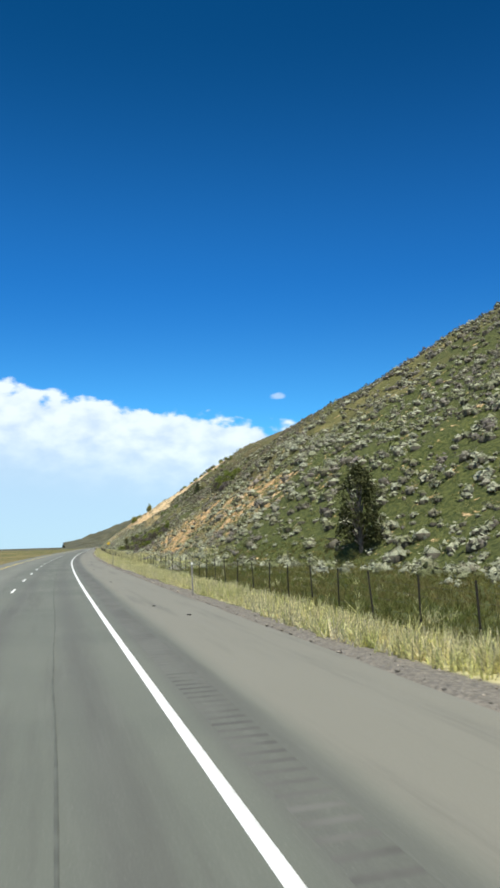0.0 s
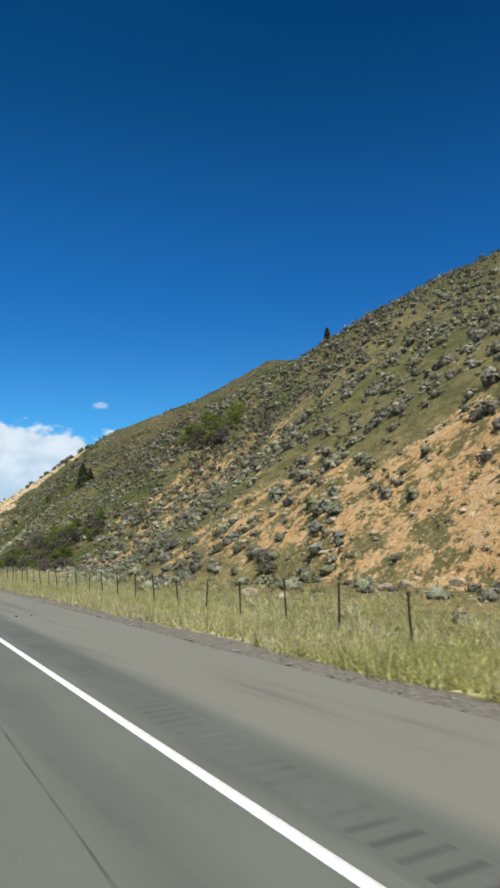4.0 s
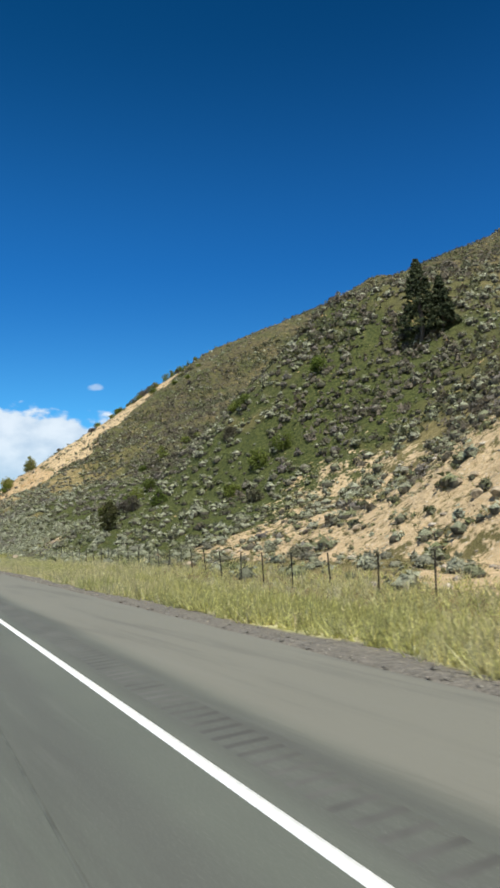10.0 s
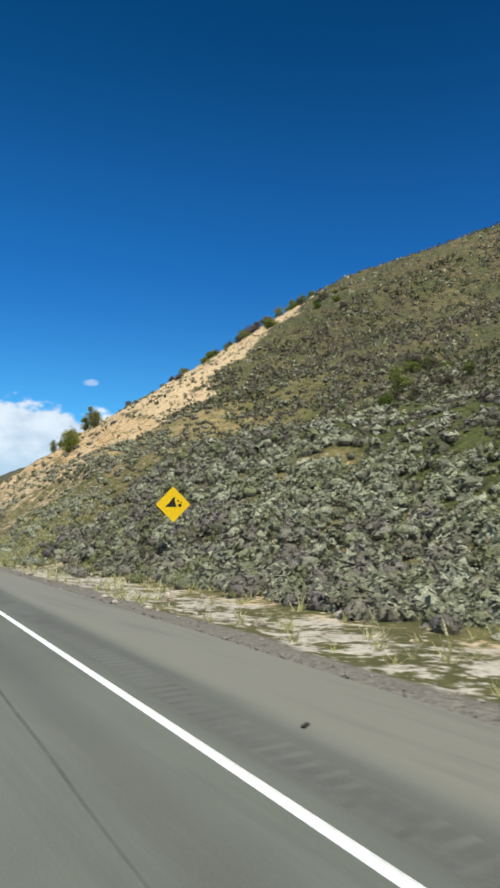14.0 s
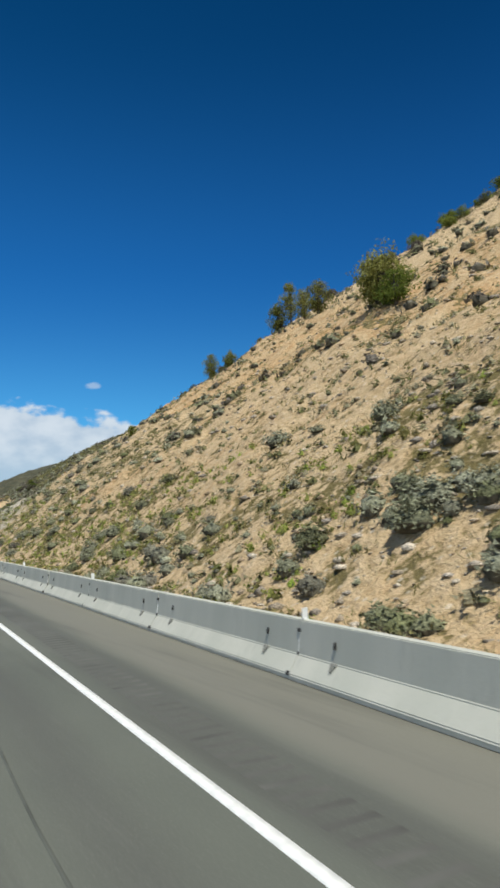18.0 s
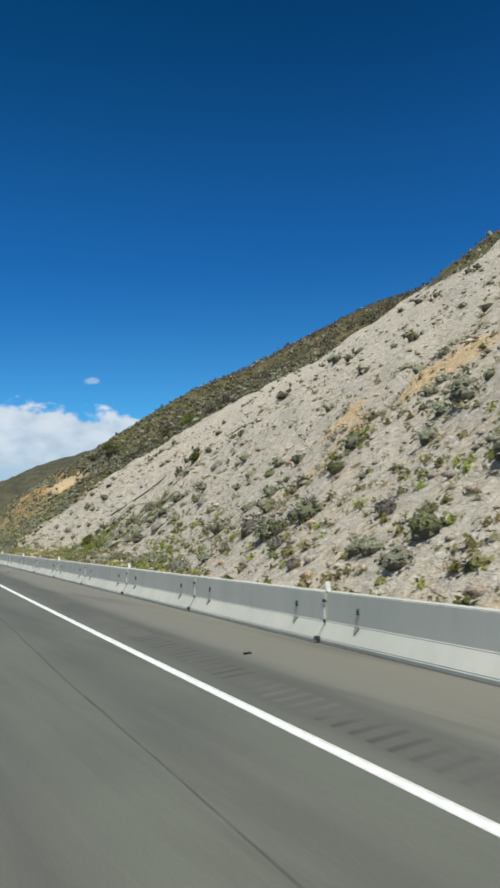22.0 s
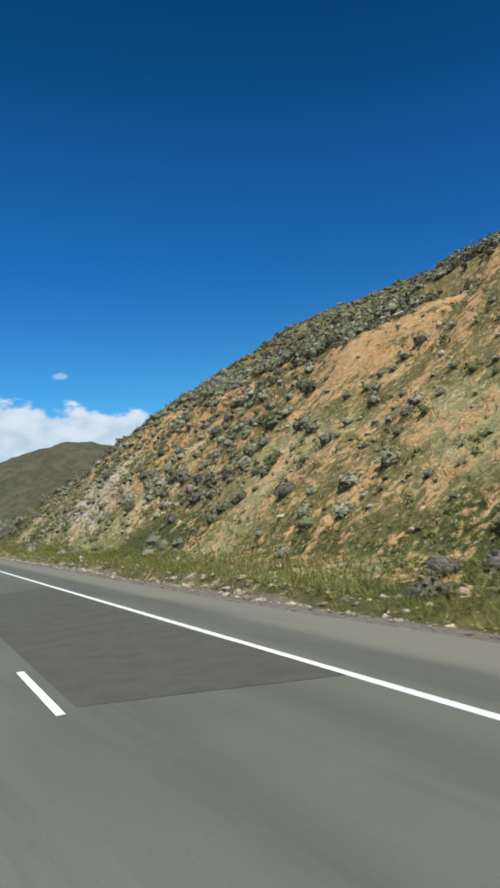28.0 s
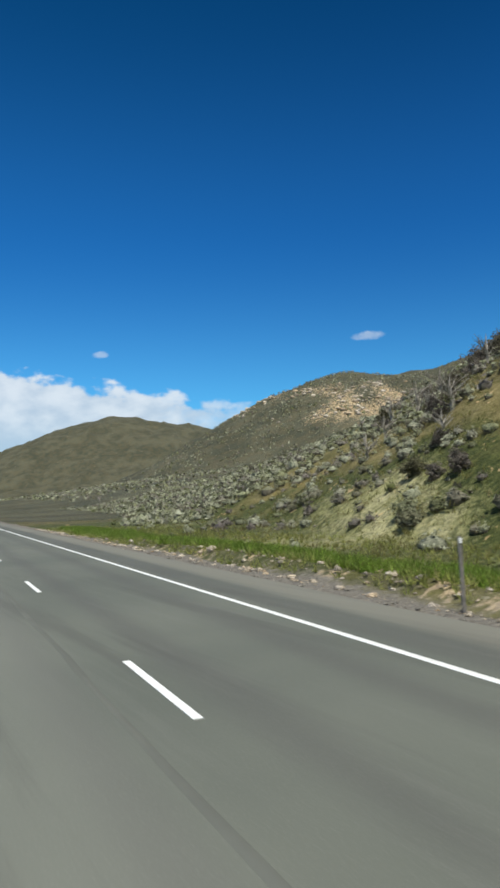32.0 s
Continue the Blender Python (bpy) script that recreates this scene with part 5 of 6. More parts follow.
for uu, yy, ss in fixed + extra:
    if count >= 290:
        break
    if count >= len(fixed) and (RNG.random() > 0.8 * float(cover(np.float64(uu), np.float64(yy))) or uu < float(station(HILL_FOOT, yy)) - 2.5 or uu < float(road_edge(np.float64(yy))) + 3.2):
        continue
    count += 1
    ob = new("sagebrush", protos[count % 4])
    ob.matrix_world = place(uu, yy, lift=-0.04 * ss, turn=RNG.uniform(0, 360)) @ Matrix.Diagonal((ss, ss, ss * RNG.uniform(0.75, 1.0), 1))
    tagged(ob, "rounded grey-green sagebrush on the roadside slope", "shrub", "sagebrush by the road")

# ---- lane dashes ----
dash_line = tagged(new("lane_line"), "broken white painted line between the two lanes", "road marking", kind="structure")
dash_box = bmesh.new()
box(dash_box, 0.11, 3.05, 0.008)
dash_mesh = bpy.data.meshes.new("dash")
dash_box.to_mesh(dash_mesh)
dash_box.free()
dash_mesh.materials.append(M_PAINT)
for k in range(-80, 40):
    yc = 904.65 + 12.19 * k
    ob = new("dash", dash_mesh)
    ob.parent = dash_line
    ob.matrix_world = pose(float(fog(yc)) - 3.42, yc, 0.003, 0, 0, math.degrees(heading(yc)))

# ---- rumble strip: milled waves in the shoulder ----
M_GROOVE = plain("groove_dirt", (0.098, 0.097, 0.088), 0.9, 0, 0.28, 0.5)
yy = np.repeat(np.arange(0, 760, 0.32), 2) + np.tile([0.0, 0.11], 2375)
prof = np.full(len(yy), 0.006)
prof[::2] = 0.003
cols = np.array([0.34, 0.38, 0.84, 0.88])
Y = np.repeat(yy[:, None], 4, 1)
Z = np.repeat(prof[:, None], 4, 1)
Z[:, 0] = Z[:, 3] = -0.004
U = np.repeat(cols[None], len(yy), 0)
me = mesh_np("rumble_strip", np.stack([fog(Y) + U, Y, Z], -1).reshape(-1, 3), grid_faces(4, len(yy)), [M_ROAD, M_GROOVE], [("across", U.ravel())], False, np.repeat((np.arange(len(yy) - 1) + 1) % 2, 3))
tagged(new("rumble_strip", me), "row of milled grooves in the asphalt shoulder", "rumble strip", kind="structure")

# ---- tar seams, patch, stains ----
# tar stains, and the dark painted for shade inside the barrier's holes
M_TAR_AND_HOLES = plain("tar", (0.035, 0.034, 0.033), 0.75, 0, 0.3, 4.0)
M_SEAM = plain("worn_tar", (0.086, 0.091, 0.079), 0.85, 0, 0.16, 1.5)
M_PATCH = plain("newer_asphalt", (0.080, 0.078, 0.070), 0.85, 0, 0.1, 2.0)


def seam(u0, y0, y1, width, wob, seed):
    yy = np.arange(y0, y1, 1.0)
    mid = u0 + wob * fbm(yy / 9, 0 * yy, seed)
    w = width * (0.5 + vnoise(yy / 1.7, 0 * yy, seed + 1))
    cols = np.stack([mid - w, mid - w * 0.8, mid + w * 0.8, mid + w], 1)
    Y = np.repeat(yy[:, None], 4, 1)
    Z = np.repeat(np.array([[-0.003, 0.004, 0.004, -0.003]]), len(yy), 0)
    me = mesh_np("tar_seam", np.stack([fog(Y) + cols, Y, Z], -1).reshape(-1, 3), grid_faces(4, len(yy)), [M_SEAM])
    tagged(new("tar_seam", me), "thin dark tar seam along the lane", "road seam", kind="structure")


seam(-1.43, -10, 740, 0.016, 0.12, 51)
seam(-1.0, 740, 872, 0.014, 0.25, 53)
seam(-4.14, 700, 880, 0.03, 0.12, 55)
M_SEAM = plain("faded_tar", (0.118, 0.122, 0.106), 0.9, 0, 0.08, 0.4)
seam(-4.14, 940, 1300, 0.05, 0.16, 56)


M_OIL = plain("wet_oil", (0.014, 0.014, 0.013), 0.6, 0, 0.3, 4.0)


def blot(name, u0, y0, ru, ry, seed, mat, label, z=0.005, category="stain", rag=1.0):
    rng = np.random.default_rng(seed)
    n = 34
    a = np.arange(n) * 2 * np.pi / n
    r = 0.85 + rag * (0.20 * np.sin(2 * a + rng.uniform(0, 6)) + 0.16 * np.sin(5 * a + rng.uniform(0, 6)) + 0.3 * rng.random(n) - 0.13)
    bm = bmesh.new()
    ring = [bm.verts.new((ru * q * math.cos(t), ry * q * math.sin(t), 0)) for t, q in zip(a, r)]
    face = bm.faces.new(ring)
    made = bmesh.ops.extrude_face_region(bm, geom=[face])
    for v in [g for g in made["geom"] if isinstance(g, bmesh.types.BMVert)]:
        v.co.z += z
    bmesh.ops.recalc_face_normals(bm, faces=bm.faces)
    ob = part(name, bm, mat, None)
    ob.matrix_world = pose(float(fog(y0)) + u0, y0, 0.001, 0, 0, math.degrees(heading(y0)))
    return tagged(ob, label, category, kind="structure")


for k, (a, b, c, d) in enumerate(((1.55, 217.3, 0.30, 0.16), (1.95, 215.9, 0.34, 0.20), (2.2, 215.5, 0.36, 0.14), (1.2, 214.8, 0.36, 0.12), (1.80, 215.4, 0.26, 0.16), (2.7, 215.4, 0.2, 0.06), (2.75, 213.6, 0.3, 0.16), (2.05, 215.1, 0.3, 0.12), (1.45, 215.1, 0.2, 0.08), (1.75, 216.3, 0.25, 0.08), (2.45, 215.0, 0.22, 0.10), (1.3, 217.6, 0.12, 0.06))):
    blot("oil_stain", a, b, c, d, 70 + k, M_TAR_AND_HOLES, "dark oil stain on the asphalt shoulder")
blot("oil_stain", 0.9, 685.05, 0.30, 0.34, 90, M_OIL, "dark oval tar blotch on the shoulder", rag=0.2)
blot("oil_stain", 0.95, 964, 0.2, 0.06, 91, M_TAR_AND_HOLES, "thin dark streak on the shoulder")
bm = bmesh.new()
ys_ = [903.3 + 1.5 * k for k in range(13)]
rows_ = []
for yv in ys_:
    rows_.append([bm.verts.new((float(fog(yv)) + uu, yv + (0.0 if 905 < yv < 920 else 0.25 * uu if yv > 920 else -0.48 * (uu + 3.1)), zz)) for uu, zz in ((-3.2, -0.004), (-3.18, 0.005), (-0.12, 0.005), (-0.1, -0.004))])
for a, b in zip(rows_, rows_[1:]):
    for j in range(3):
        bm.faces.new((a[j], a[j + 1], b[j + 1], b[j]))
tagged(part("road_patch", bm, M_PATCH, None), "darker rectangular asphalt patch in the lane", "road patch", kind="structure")

# ---- fence ----
def fence_u(y):
    return 7.8 - 0.5 * ramp(y, 100, 220) - 0.7 * ramp(y, 230, 310) + 2.2 * ramp(y, 328, 345) + 2.4 * ramp(y, 342, 355) + 2.5 * ramp(y, 366, 396)


fence = tagged(new("wire_fence"), "low wire fence on dark steel posts in tall grass", "fence")
bm = bmesh.new()
box(bm, 0.05, 0.012, 1.75, pose(0, 0, 0.5))
box(bm, 0.012, 0.045, 1.75, pose(0, 0.022, 0.5))
post_me = bpy.data.meshes.new("post")
bm.to_mesh(post_me)
bm.free()
post_me.materials.append(M_POST)
stakes = [12 + 2.78 * k for k in range(150)]
tops = []
for yy in stakes:
    uu = float(fence_u(np.float64(yy))) + RNG.normal(0, 0.05)
    ob = new("post", post_me)
    ob.parent = fence
    ob.matrix_world = place(uu, yy) @ pose(0, 0, RNG.normal(0, 0.05), RNG.normal(0, 2.5), RNG.normal(0, 2.5), 0)
    tops.append(ob.matrix_world.translation.copy())
for h in (0.3, 0.6, 0.85, 1.1):
    v, f, n = [], [], 0
    for p in tops:
        v += [(p.x - 0.02, p.y, p.z + h - 0.002), (p.x - 0.02, p.y, p.z + h + 0.002), (p.x - 0.016, p.y, p.z + h)]
    for k in range(len(tops) - 1):
        for j in range(3):
            f.append((3 * k + j, 3 * k + (j + 1) % 3, 3 * k + 3 + (j + 1) % 3, 3 * k + 3 + j))
    ob = new("wire", mesh_np("wire", np.array(v), np.array(f), [M_STEEL]))
    ob.parent = fence

# ---- delineator posts ----
M_GALV = plain("grey_steel", (0.26, 0.24, 0.22), 0.6, 0.4, 0.2, 6.0)
M_WHITE = plain("white_plastic", (0.80, 0.80, 0.78), 0.5, 0, 0.05, 6.0)
M_BLACK = plain("black_plate", (0.02, 0.02, 0.02), 0.6, 0, 0.2, 6.0)


def delineator(uu, yy, plate):
    root = new("delineator_post")
    root.matrix_world = place(uu, yy, turn=RNG.uniform(-4, 4)) @ pose(0, 0, 0, 0, RNG.uniform(-1.5, 1.5), 0)
    tagged(root, "grey steel roadside post with a " + ("black reflector plate" if plate else "small white reflector"), "road post", "delineator posts")
    bm = bmesh.new()
    box(bm, 0.055, 0.012, 1.75, pose(0, 0, 0.5))
    box(bm, 0.014, 0.035, 1.75, pose(-0.028, 0.012, 0.5))
    box(bm, 0.014, 0.035, 1.75, pose(0.028, 0.012, 0.5))
    part("post", bm, M_GALV, root)
    bm = bmesh.new()
    if plate:
        box(bm, 0.13, 0.012, 0.36, pose(0, -0.014, 1.24), 0.004)
        part("plate", bm, M_BLACK, root, "black rectangular plate")
    else:
        box(bm, 0.07, 0.014, 0.10, pose(0, -0.014, 1.30), 0.004)
        part("reflector", bm, M_WHITE, root, "white square reflector")


for uu, yy, pl in ((4.2, 30.6, 0), (4.5, 84.7, 0), (4.4, 132.6, 0), (4.3, 230.0, 0), (4.1, 327.6, 1), (4.4, 418.8, 0), (4.4, 448.0, 1), (4.25, 534.7, 0), (2.85, 1027.85, 0)):
    delineator(uu, yy, pl)

# ---- concrete barrier ----
def barrier_u(y):
    return 2.62 - 0.3 * ramp(np.float64(y), 700, 790)


SEG = 6.12
barrier = tagged(new("concrete_barrier"), "long grey precast concrete barrier along the shoulder", "barrier")
prof = [(0, 0), (0, 0.08), (0.18, 0.33), (0.235, 0.81), (0.385, 0.81), (0.44, 0.33), (0.62, 0.08), (0.62, 0)]
bm = bmesh.new()
L = SEG - 0.010
rings = [[bm.verts.new((a, s * L / 2, b)) for a, b in prof] for s in (-1, 1)]
n = len(prof)
for j in range(n):
    bm.faces.new((rings[0][j], rings[0][(j + 1) % n], rings[1][(j + 1) % n], rings[1][j]))
bm.faces.new(rings[0][::-1])
bm.faces.new(rings[1])
bmesh.ops.bevel(bm, geom=[e for e in bm.edges if abs(e.verts[0].co.y - e.verts[1].co.y) > 1], offset=0.014, segments=2, affect="EDGES")
bmesh.ops.recalc_face_normals(bm, faces=bm.faces)
seg_me = bpy.data.meshes.new("segment")
bm.to_mesh(seg_me)
bm.free()
seg_me.materials.append(M_CONCRETE)


def shared(name, make, mat):
    bm = bmesh.new()
    make(bm)
    me = bpy.data.meshes.new(name)
    bm.to_mesh(me)
    bm.free()
    me.materials.append(mat)
    return me


def tear(bm):
    """A drop-shaped lifting hole in the upper face: dark blocks for its inner shade."""
    for h, w in ((0.59, 0.03), (0.56, 0.05), (0.53, 0.045)):
        box(bm, 0.03, w, 0.04, pose(0.193 + (h - 0.56) * 0.11, 0, h, 0, 6, 0), 0.006)


def pocket(bm):
    """A shallow wedge-shaped fork pocket at the top of the foot, its shade a darker block."""
    for k in range(3):
        box(bm, 0.05, 0.12 - 0.034 * k, 0.045, pose(0.166 - 0.024 * k, 0, 0.318 - 0.034 * k, 0, 35, 0), 0.004)


def upper_hole(bm):
    box(bm, 0.03, 0.085, 0.05, pose(0.212, 0, 0.665, 0, 6, 0), 0.006)


def lower_hole(bm):
    box(bm, 0.03, 0.05, 0.05, pose(0.182, 0, 0.345, 0, 6, 0), 0.006)


def foot_notch(bm):
    box(bm, 0.07, 0.15, 0.07, pose(0.035, 0.02, 0.075, 0, 35, 0), 0.01)


def dowel(bm):
    """The bright grout line between two segments."""
    box(bm, 0.012, 0.014, 0.28, pose(0.1985, 0, 0.50, 0, 6.5, 0), 0.002)


# solid blocks, not hollows: the shade inside is given by their dark colour
M_POCKET_SHADE = plain("shaded_pocket_concrete", (0.22, 0.22, 0.20), 0.95, 0, 0.3, 6.0)
slot_me = shared("lifting_hole", tear, M_TAR_AND_HOLES)
notch_me = shared("fork_pocket", pocket, M_POCKET_SHADE)
gap_mes = [shared("upper_hole", upper_hole, M_TAR_AND_HOLES), shared("lower_hole", lower_hole, M_TAR_AND_HOLES), shared("foot_notch", foot_notch, M_TAR_AND_HOLES), shared("grout", dowel, M_WHITE)]
refl_me = shared("reflector", lambda bm: (box(bm, 0.095, 0.02, 0.15, pose(0.31, 0, 0.895), 0.003), box(bm, 0.06, 0.06, 0.014, pose(0.31, 0, 0.815))), M_WHITE)
for k in range(-2, 48):
    yc = 595.2 + SEG * (k + 0.5)
    base_m = pose(float(fog(yc)) + float(barrier_u(yc)), yc, -0.005, 0, 0, math.degrees(heading(yc)))
    ob = new("segment", seg_me)
    ob.parent, ob.matrix_world = barrier, base_m @ pose(RNG.normal(0, 0.008), 0, 0, 0, 0, RNG.normal(0, 0.1))
    for s in (-1, 1):
        for hole in (slot_me, notch_me):
            o2 = new(hole.name.split(".")[0], hole)
            o2.parent = ob
            o2.matrix_parent_inverse = Matrix()
            o2.matrix_local = pose(0, s * (SEG / 2 - 0.95), 0)
    if k > -2:
        for hole in gap_mes:
            o2 = new(hole.name.split(".")[0], hole)
            o2.parent = ob
            o2.matrix_local = pose(0, -SEG / 2, 0)
    if k % 2 == 0:
        o2 = new("reflector", refl_me)
        o2.parent = ob
        o2.matrix_local = pose(0, -SEG / 2, 0)
ob = new("reflector", refl_me)
ob.parent = barrier
yc = 595.2 + SEG * 48 - 0.2
ob.matrix_world = pose(float(fog(yc)) + float(barrier_u(yc)), yc, -0.005)

# ---- guardrail ----
rail = tagged(new("guardrail"), "dark weathered steel guardrail running up to the concrete barrier", "guardrail")


def rail_u(y):
    return 4.15 - (y - 562.0) * 0.076


yy = np.linspace(559.8, 583.6, 26)
cross = [(0.0, 0.40), (-0.08, 0.44), (-0.08, 0.50), (0.0, 0.555), (-0.08, 0.61), (-0.08, 0.67), (0.0, 0.71), (0.012, 0.71), (-0.065, 0.665), (-0.065, 0.615), (0.014, 0.56), (-0.065, 0.495), (-0.065, 0.445), (0.012, 0.40)]
v, f = [], []
n = len(cross)
for t in yy:
    for a, b in cross:
        v.append((float(fog(t)) + rail_u(t) + a, t, b))
for k in range(len(yy) - 1):
    for j in range(n):
        f.append((k * n + j, k * n + n + j, k * n + n + (j + 1) % n, k * n + (j + 1) % n))
M_RAIL = plain("weathered_rail_steel", (0.062, 0.055, 0.048), 0.6, 0.2, 0.35, 4.0)
ob = new("beam", mesh_np("beam", np.array(v), np.array(f), [M_RAIL]))
ob.parent = rail
# added pale strip: sunlight on the beam's top curve, put in as colour
v, f = [], []
for t in yy:
    for a, b in ((-0.035, 0.711), (0.03, 0.711), (0.03, 0.725), (-0.035, 0.725)):
        v.append((float(fog(t)) + rail_u(t) + a, t, b))
for k in range(len(yy) - 1):
    for j in range(4):
        f.append((k * 4 + j, k * 4 + 4 + j, k * 4 + 4 + (j + 1) % 4, k * 4 + (j + 1) % 4))
ob = new("sunlit_edge", mesh_np("sunlit_edge", np.array(v), np.array(f), [plain("sunlit_rail_steel", (0.42, 0.40, 0.37), 0.6, 0.2, 0.2, 3.0)]))
ob.parent, ob["label"] = rail, "upper edge of the rail, coloured pale as if sunlit"
M_WOOD = plain("weathered_wood", (0.085, 0.075, 0.06), 0.9, 0, 0.3, 9.0)
post2 = shared("post", lambda bm: box(bm, 0.15, 0.2, 1.25, pose(0.24, 0, 0.1), 0.01), M_WOOD)
block2 = shared("block", lambda bm: box(bm, 0.15, 0.15, 0.34, pose(0.09, 0, 0.555), 0.01), M_WOOD)
for t in np.arange(560.8, 583, 1.905):
    m = pose(float(fog(t)) + rail_u(t), float(t), 0, 0, 0, math.degrees(heading(float(t))))
    for me_ in (post2, block2):
        ob = new(me_.name.split(".")[0], me_)
        ob.parent, ob.matrix_world = rail, m
M_AMBER = plain("amber_sheeting", (0.75, 0.30, 0.02), 0.5, 0, 0.08, 6.0)
end_m = pose(float(fog(559.6)) + rail_u(559.6), 559.55, 0.50, 0, 0, math.degrees(heading(559.6)))
bm = bmesh.new()
box(bm, 0.42, 0.05, 0.46, Matrix(), 0.01)
head = part("end_plate", bm, M_AMBER, rail, "amber end plate with slanted black stripes")
head.matrix_world = end_m
for k in range(4):
    bm = bmesh.new()
    x0 = -0.32 + 0.16 * k
    pts = [(x0, -0.225), (x0 + 0.075, -0.225), (x0 + 0.075 + 0.27, 0.225), (x0 + 0.27, 0.225)]
    pts = [(min(max(a, -0.205), 0.205), b) for a, b in pts]
    vs = [bm.verts.new((a, -0.028, b)) for a, b in pts]
    bm.faces.new(vs)
    bmesh.ops.extrude_face_region(bm, geom=bm.faces[:])
    for q in list(bm.verts)[4:]:
        q.co.y += 0.004
    stripe = part("stripe", bm, M_BLACK, head)
bm = bmesh.new()
box(bm, 0.5, 0.5, 0.12, Matrix(), 0.03)
foot = part("anchor", bm, M_RAIL, rail, "dark steel ground anchor")
foot.matrix_world = end_m @ pose(0, 0.1, -0.46)
bm = bmesh.new()
box(bm, 0.06, 0.02, 1.9, pose(0, 0, 0.5))
tagged(part("marker_stake", bm, M_POST, None), "thin dark steel stake beside the guardrail end", "road post").matrix_world = place(4.7, 560.4)

bm = bmesh.new()
box(bm, 0.07, 0.03, 0.9, pose(0, 0, 0.12), 0.006)
tagged(part("marker_stake", bm, M_WHITE, None), "short white marker stake leaning behind the guardrail", "road post").matrix_world = place(7.5, 565.9) @ pose(0, 0, 0, 4, -9, 0)

# ---- signs ----
sign = tagged(new("rockfall_sign"), "yellow diamond warning sign showing rocks falling from a slope", "road sign")
M_SIGN = plain("yellow_sheeting", (0.95, 0.60, 0.008), 0.65, 0, 0.05, 6.0)
sz = float(ground(12.4, 504.5))
sign.matrix_world = pose(float(fog(504.5)) + 12.4, 504.5, sz, 0, 0, -8)
bm = bmesh.new()
box(bm, 0.07, 0.05, 4.0 - sz + 0.4, pose(0, 0.03, (4.0 - sz - 0.4) / 2))
part("post", bm, M_GALV, sign)
bm = bmesh.new()
box(bm, 1.5, 0.006, 1.5, Matrix.Rotation(radians(45), 4, "Y"))
plate = part("plate", bm, M_SIGN, sign)
plate.matrix_local = pose(0, 0, 3.6 - sz)
bm = bmesh.new()
slope = [bm.verts.new(p) for p in ((-0.50, -0.006, -0.15), (0.22, -0.006, -0.15), (0.14, -0.006, 0.06), (0.08, -0.006, 0.24), (0.13, -0.006, 0.46), (-0.05, -0.006, 0.36), (-0.21, -0.006, 0.12))]
bm.faces.new(slope)
part("slope_symbol", bm, M_BLACK, plate)
for a, b, r in ((0.41, -0.05, 0.11), (0.30, 0.20, 0.06), (0.48, 0.13, 0.045)):
    bm = bmesh.new()
    bmesh.ops.create_cone(bm, cap_ends=True, segments=7, radius1=r, radius2=r, depth=0.004, matrix=pose(a, -0.006, b, 90, 0, 0))
    part("rock_symbol", bm, M_BLACK, plate)

mile = tagged(new("mile_marker"), "narrow green mile marker with white figures on a thin post", "road sign")
M_GREEN = plain("green_sheeting", (0.0, 0.22, 0.15), 0.45, 0, 0.05, 6.0)
gz = float(ground(7.2, 713.2))
mile.matrix_world = pose(float(fog(713.2)) + 7.2, 713.2, gz, 0, 0, -10)
bm = bmesh.new()
box(bm, 0.05, 0.03, 2.5 - gz, pose(0, 0.02, (1.9 - gz) / 2 - 0.1))
part("post", bm, M_GALV, mile)
bm = bmesh.new()
box(bm, 0.33, 0.006, 1.34, Matrix(), 0.002)
board = part("board", bm, M_GREEN, mile)
board.matrix_local = pose(0, 0, 1.72 - gz)
bm = bmesh.new()
box(bm, 0.13, 0.003, 0.06, pose(0, -0.005, 0.55))
part("caption_bar", bm, M_WHITE, board)
for k, figure in enumerate("173"):
    curve = bpy.data.curves.new("figure", "FONT")
    curve.body, curve.size, curve.align_x, curve.align_y, curve.extrude = figure, 0.42, "CENTER", "CENTER", 0.0015
    ob = new("figure", curve)
    ob.data.materials.append(M_WHITE)
    ob.parent = board
    ob.matrix_local = pose(0, -0.006, 0.30 - 0.36 * k, 90, 0, 0)

# ---- pipe on the scree ----
pts = [(19.0, 803.2), (22, 801.4), (25, 799.8), (28, 798.4), (31, 797.0), (34.5, 795.6), (38.5, 794.2)]
curve = bpy.data.curves.new("drain_pipe", "CURVE")
curve.dimensions, curve.bevel_depth, curve.bevel_resolution = "3D", 0.075, 2
sp = curve.splines.new("POLY")
sp.points.add(len(pts) - 1)
line = [world_at(np.float64(a), np.float64(b)) for a, b in pts]
fall = np.polyfit([a for a, b in pts], [w[2] for w in line], 1)
for q, (a, b), w in zip(sp.points, pts, line):
    q.co = (w[0], w[1], 0.55 * np.polyval(fall, a) + 0.45 * w[2] + 0.08, 1)
ob = new("drain_pipe", curve)
curve.materials.append(M_BLACK)
tagged(ob, "long black plastic pipe lying down the grey scree", "pipe")


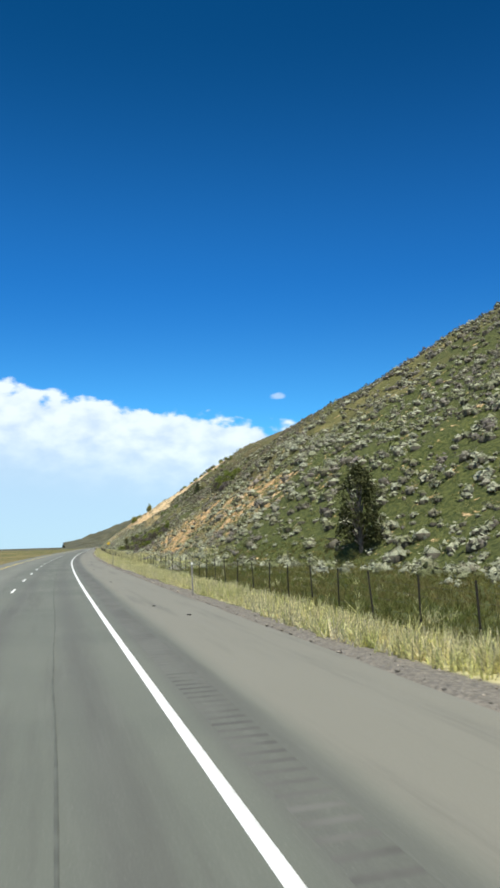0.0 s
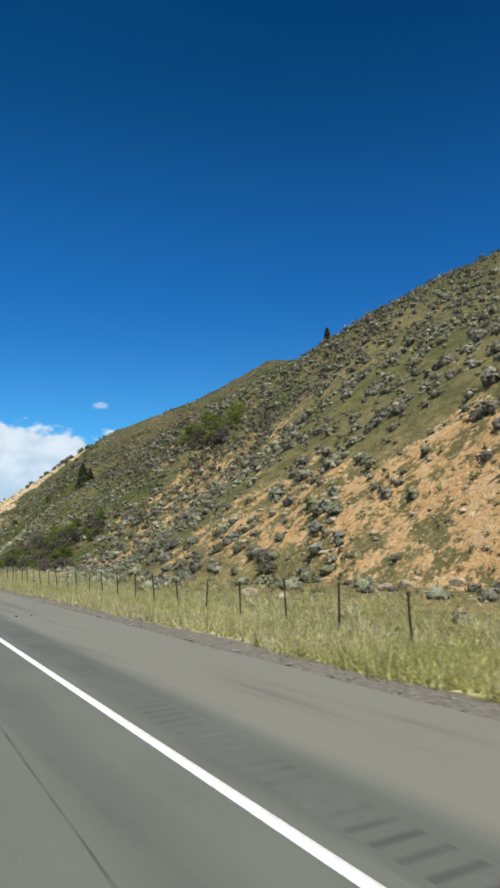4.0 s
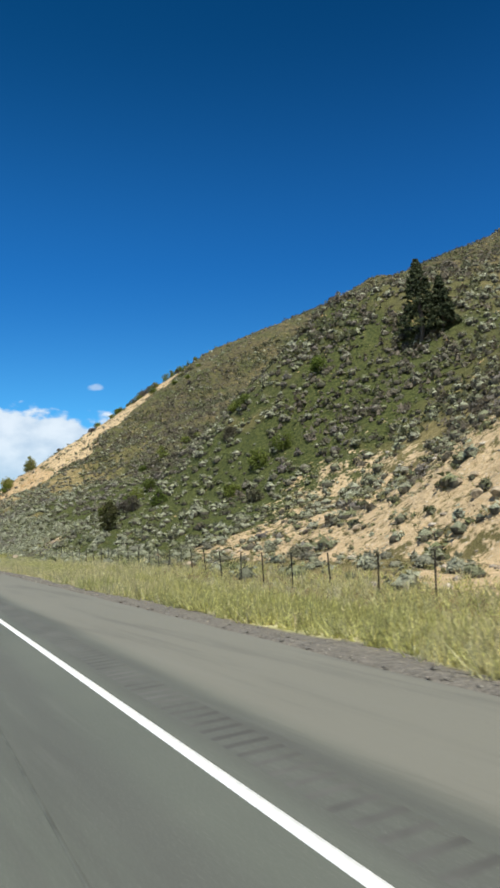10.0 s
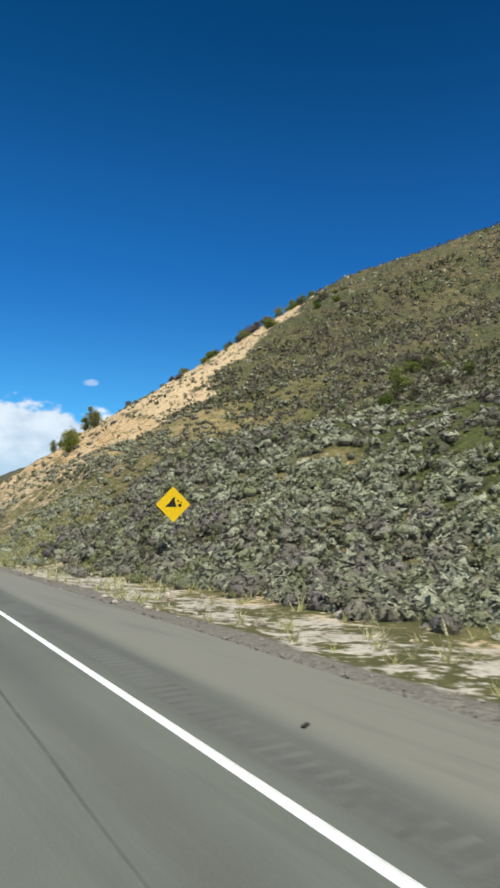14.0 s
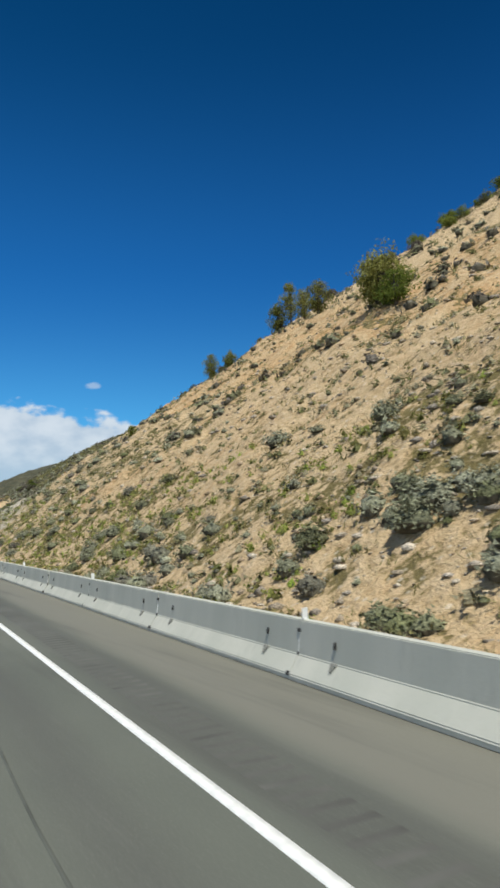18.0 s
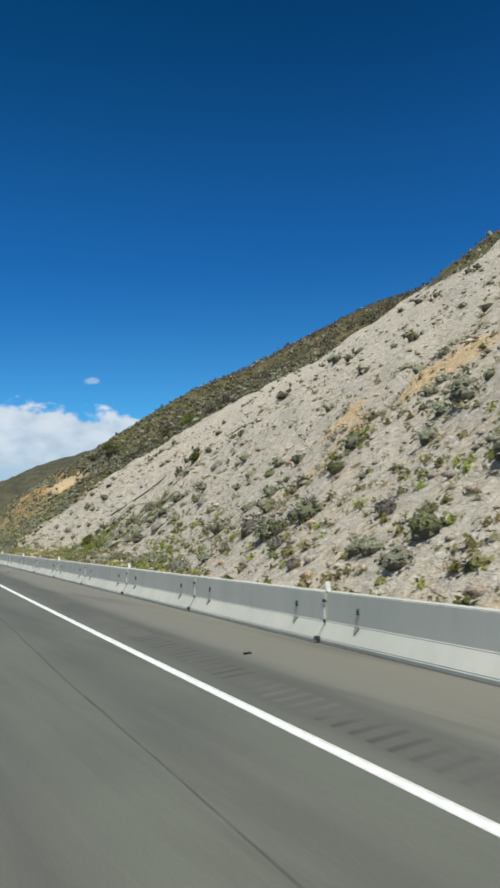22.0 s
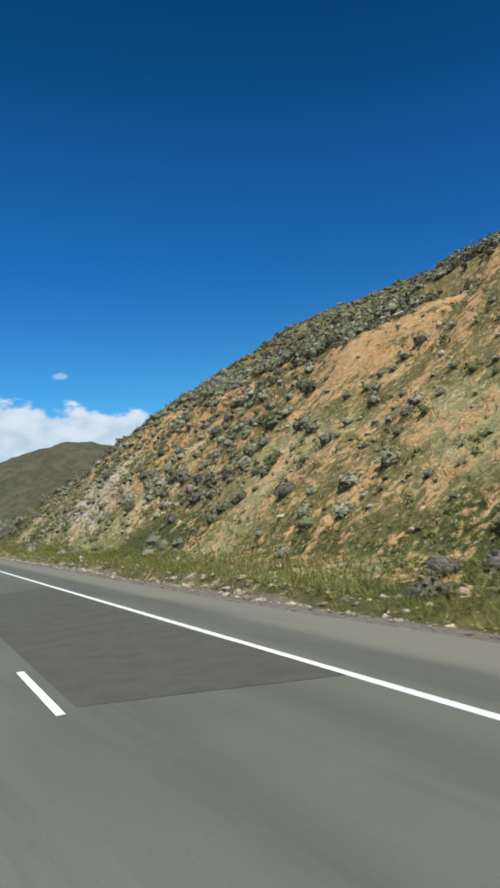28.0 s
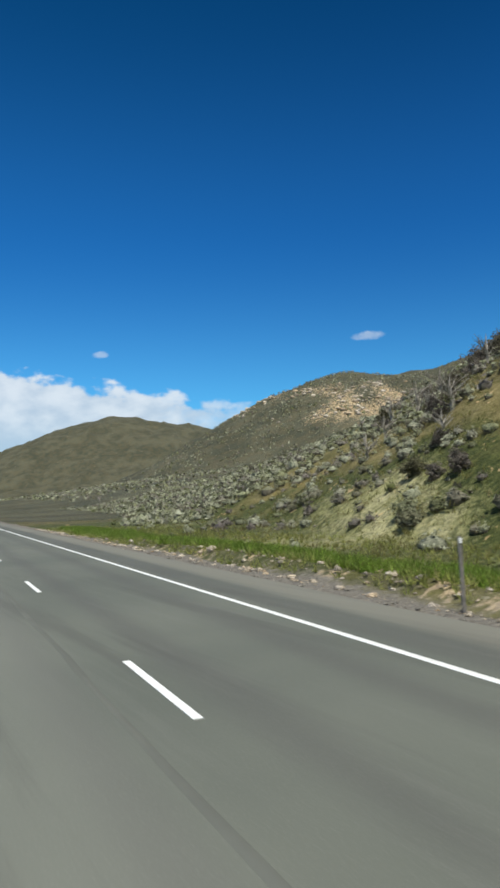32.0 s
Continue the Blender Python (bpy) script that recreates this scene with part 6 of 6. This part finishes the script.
# ---- boulders and litter ----
def boulder(uu, yy, size, mat, label, seed, flat=0.7, lift=0.0, lean=False):
    rng = np.random.default_rng(seed)
    bm = bmesh.new()
    bmesh.ops.create_icosphere(bm, subdivisions=2, radius=1)
    for q in bm.verts:
        q.co *= 0.8 + 0.4 * float(vnoise(q.co.x * 1.7 + seed, q.co.y * 1.7 + q.co.z * 2.1, seed))
        q.co.z *= flat
    for _ in range(3):
        nrm = Vector(rng.normal(0, 1, 3)).normalized()
        bmesh.ops.bisect_plane(bm, geom=bm.verts[:] + bm.edges[:] + bm.faces[:], plane_co=nrm * 0.68, plane_no=nrm, clear_outer=True)
        edges = [e for e in bm.edges if e.is_boundary]
        if edges:
            bmesh.ops.contextual_create(bm, geom=edges)
    for q in bm.verts:
        q.co *= size
    ob = part("boulder", bm, mat, None)
    ob.matrix_world = place(uu, yy, lift=lift + 0.15 * size, turn=0 if lean else rng.uniform(0, 360))
    if lean:
        rise = float(ground(uu + 1.5, yy) - ground(uu - 1.5, yy)) / 3
        ob.matrix_world = ob.matrix_world @ pose(0, 0, 0, 0, -math.degrees(math.atan(rise)), rng.uniform(-25, 25))
    return tagged(ob, label, "boulder")


M_ROCK = plain("outcrop_rock", (0.33, 0.265, 0.185), 0.95, 0, 0.42, 3.5)
M_GREYROCK = plain("grey_rock", (0.27, 0.25, 0.21), 0.95, 0, 0.35, 2.0)
for k, (a, b, s) in enumerate(((17.2, 1026, 1.0), (18.2, 1024, 0.9), (16.6, 1024.5, 0.6), (19.0, 1022.5, 0.7), (15.6, 1010, 0.9), (14.6, 1008, 0.6), (13.8, 1006.2, 0.6), (16.5, 1012, 0.8), (12.8, 1003, 0.7), (17.5, 1020, 0.7))):
    for q in range(3):
        boulder(a + RNG.normal(0, 0.5), b + RNG.normal(0, 0.9), s * RNG.uniform(0.35, 0.8), M_ROCK, "pale blocky outcrop rock on the grassy slope", 300 + 3 * k + q, RNG.uniform(0.45, 0.75), -0.25 * s)
for k in range(30):
    boulder(13 + 6.5 * RNG.random(), 965 + 24 * RNG.random(), RNG.uniform(0.35, 1.0), M_GREYROCK, "cracked grey slab of bedrock in the slope", 340 + k, 0.3, -0.30, True)
for k in range(44):
    boulder(13 + 15 * RNG.random(), 752 + 36 * RNG.random(), 0.2 + 0.6 * RNG.random() ** 2, M_GREYROCK, "grey slab of broken rock on the scree", 500 + k, 0.5, -0.14, True)
boulder(5.5, 419.2, 0.2, plain("white_rock", (0.75, 0.74, 0.70), 0.9), "white stone lying in the verge grass", 390)
for k in range(14):
    boulder(15 + 14 * RNG.random(), 340 + 60 * RNG.random(), RNG.uniform(0.2, 0.5), M_ROCK, "tan rock on the bare scarp", 400 + k)
for k in range(16):
    boulder(14 + 14 * RNG.random(), 100 + 95 * RNG.random(), RNG.uniform(0.2, 0.55), M_ROCK, "pale rock half buried in orange earth", 420 + k)


def litter(name, uu, yy, dims, mat, label, turn):
    bm = bmesh.new()
    box(bm, *dims, Matrix(), min(dims) * 0.3)
    for q in bm.verts:
        q.co += Vector((0, 0, 0.3 * dims[2] * math.sin(7 * q.co.y)))
    ob = part(name, bm, mat, None)
    road = uu < 3
    ob.matrix_world = place(uu, yy, 0.0 if road else None, lift=dims[2] * 0.5, turn=turn)
    tagged(ob, label, "debris")


M_RUBBER = plain("torn_rubber", (0.025, 0.024, 0.023), 0.8, 0, 0.3, 10.0)
litter("wood_scrap", 2.6, 411.7, (0.34, 0.10, 0.06), plain("raw_wood", (0.52, 0.40, 0.20), 0.8), "short pale plank lying on the shoulder", 10)
litter("concrete_block", 10.8, 437.8, (0.8, 0.5, 0.5), M_ROCK, "square tan concrete block in the grass", 0)
litter("tyre_scrap", 1.65, 794.8, (0.6, 0.35, 0.14), M_RUBBER, "dark scrap of tyre on the shoulder", 15)
litter("tyre_scrap", -2.36, 743.9, (0.17, 0.10, 0.025), M_RUBBER, "small dark scrap of rubber in the lane", 30)
litter("tyre_scrap", -1.9, 312.9, (0.16, 0.12, 0.05), M_RUBBER, "small dark scrap of rubber in the lane", 60)
for k in range(26):
    yv = RNG.uniform(20, 900)
    litter("rubber_crumb", RNG.uniform(1.2, float(road_edge(np.float64(yv))) - 0.4 if yv < 575 else 2.3), yv, (RNG.uniform(0.05, 0.16), RNG.uniform(0.04, 0.1), 0.03), M_RUBBER, "small black crumb of rubber on the shoulder", RNG.uniform(0, 180))

sage_field("bitterbrush", 16000, 52, 190, 425, 628, FAR, 1.0, 2.3, "dark bitterbrush crowding the upper hillside", M_BITTER)
sage_field("sagebrush", 2200, 52, 190, 425, 628, FAR, 1.0, 2.4, "grey sagebrush crowding the upper hillside")
sage_field("bitterbrush", 9000, 42, 150, 230, 425, FAR, 0.9, 2.0, "dark bitterbrush scattered along the hill's shoulder", M_BITTER)
sage_field("bitterbrush", 9000, 180, 400, 560, 880, FAR, 1.6, 3.2, "dark bitterbrush along the far ridge", M_BITTER, 14.0)
sage_field("bitterbrush", 5000, 40, 200, 838, 960, FAR, 0.9, 2.2, "dark brown bitterbrush on the far slope", M_BITTER)
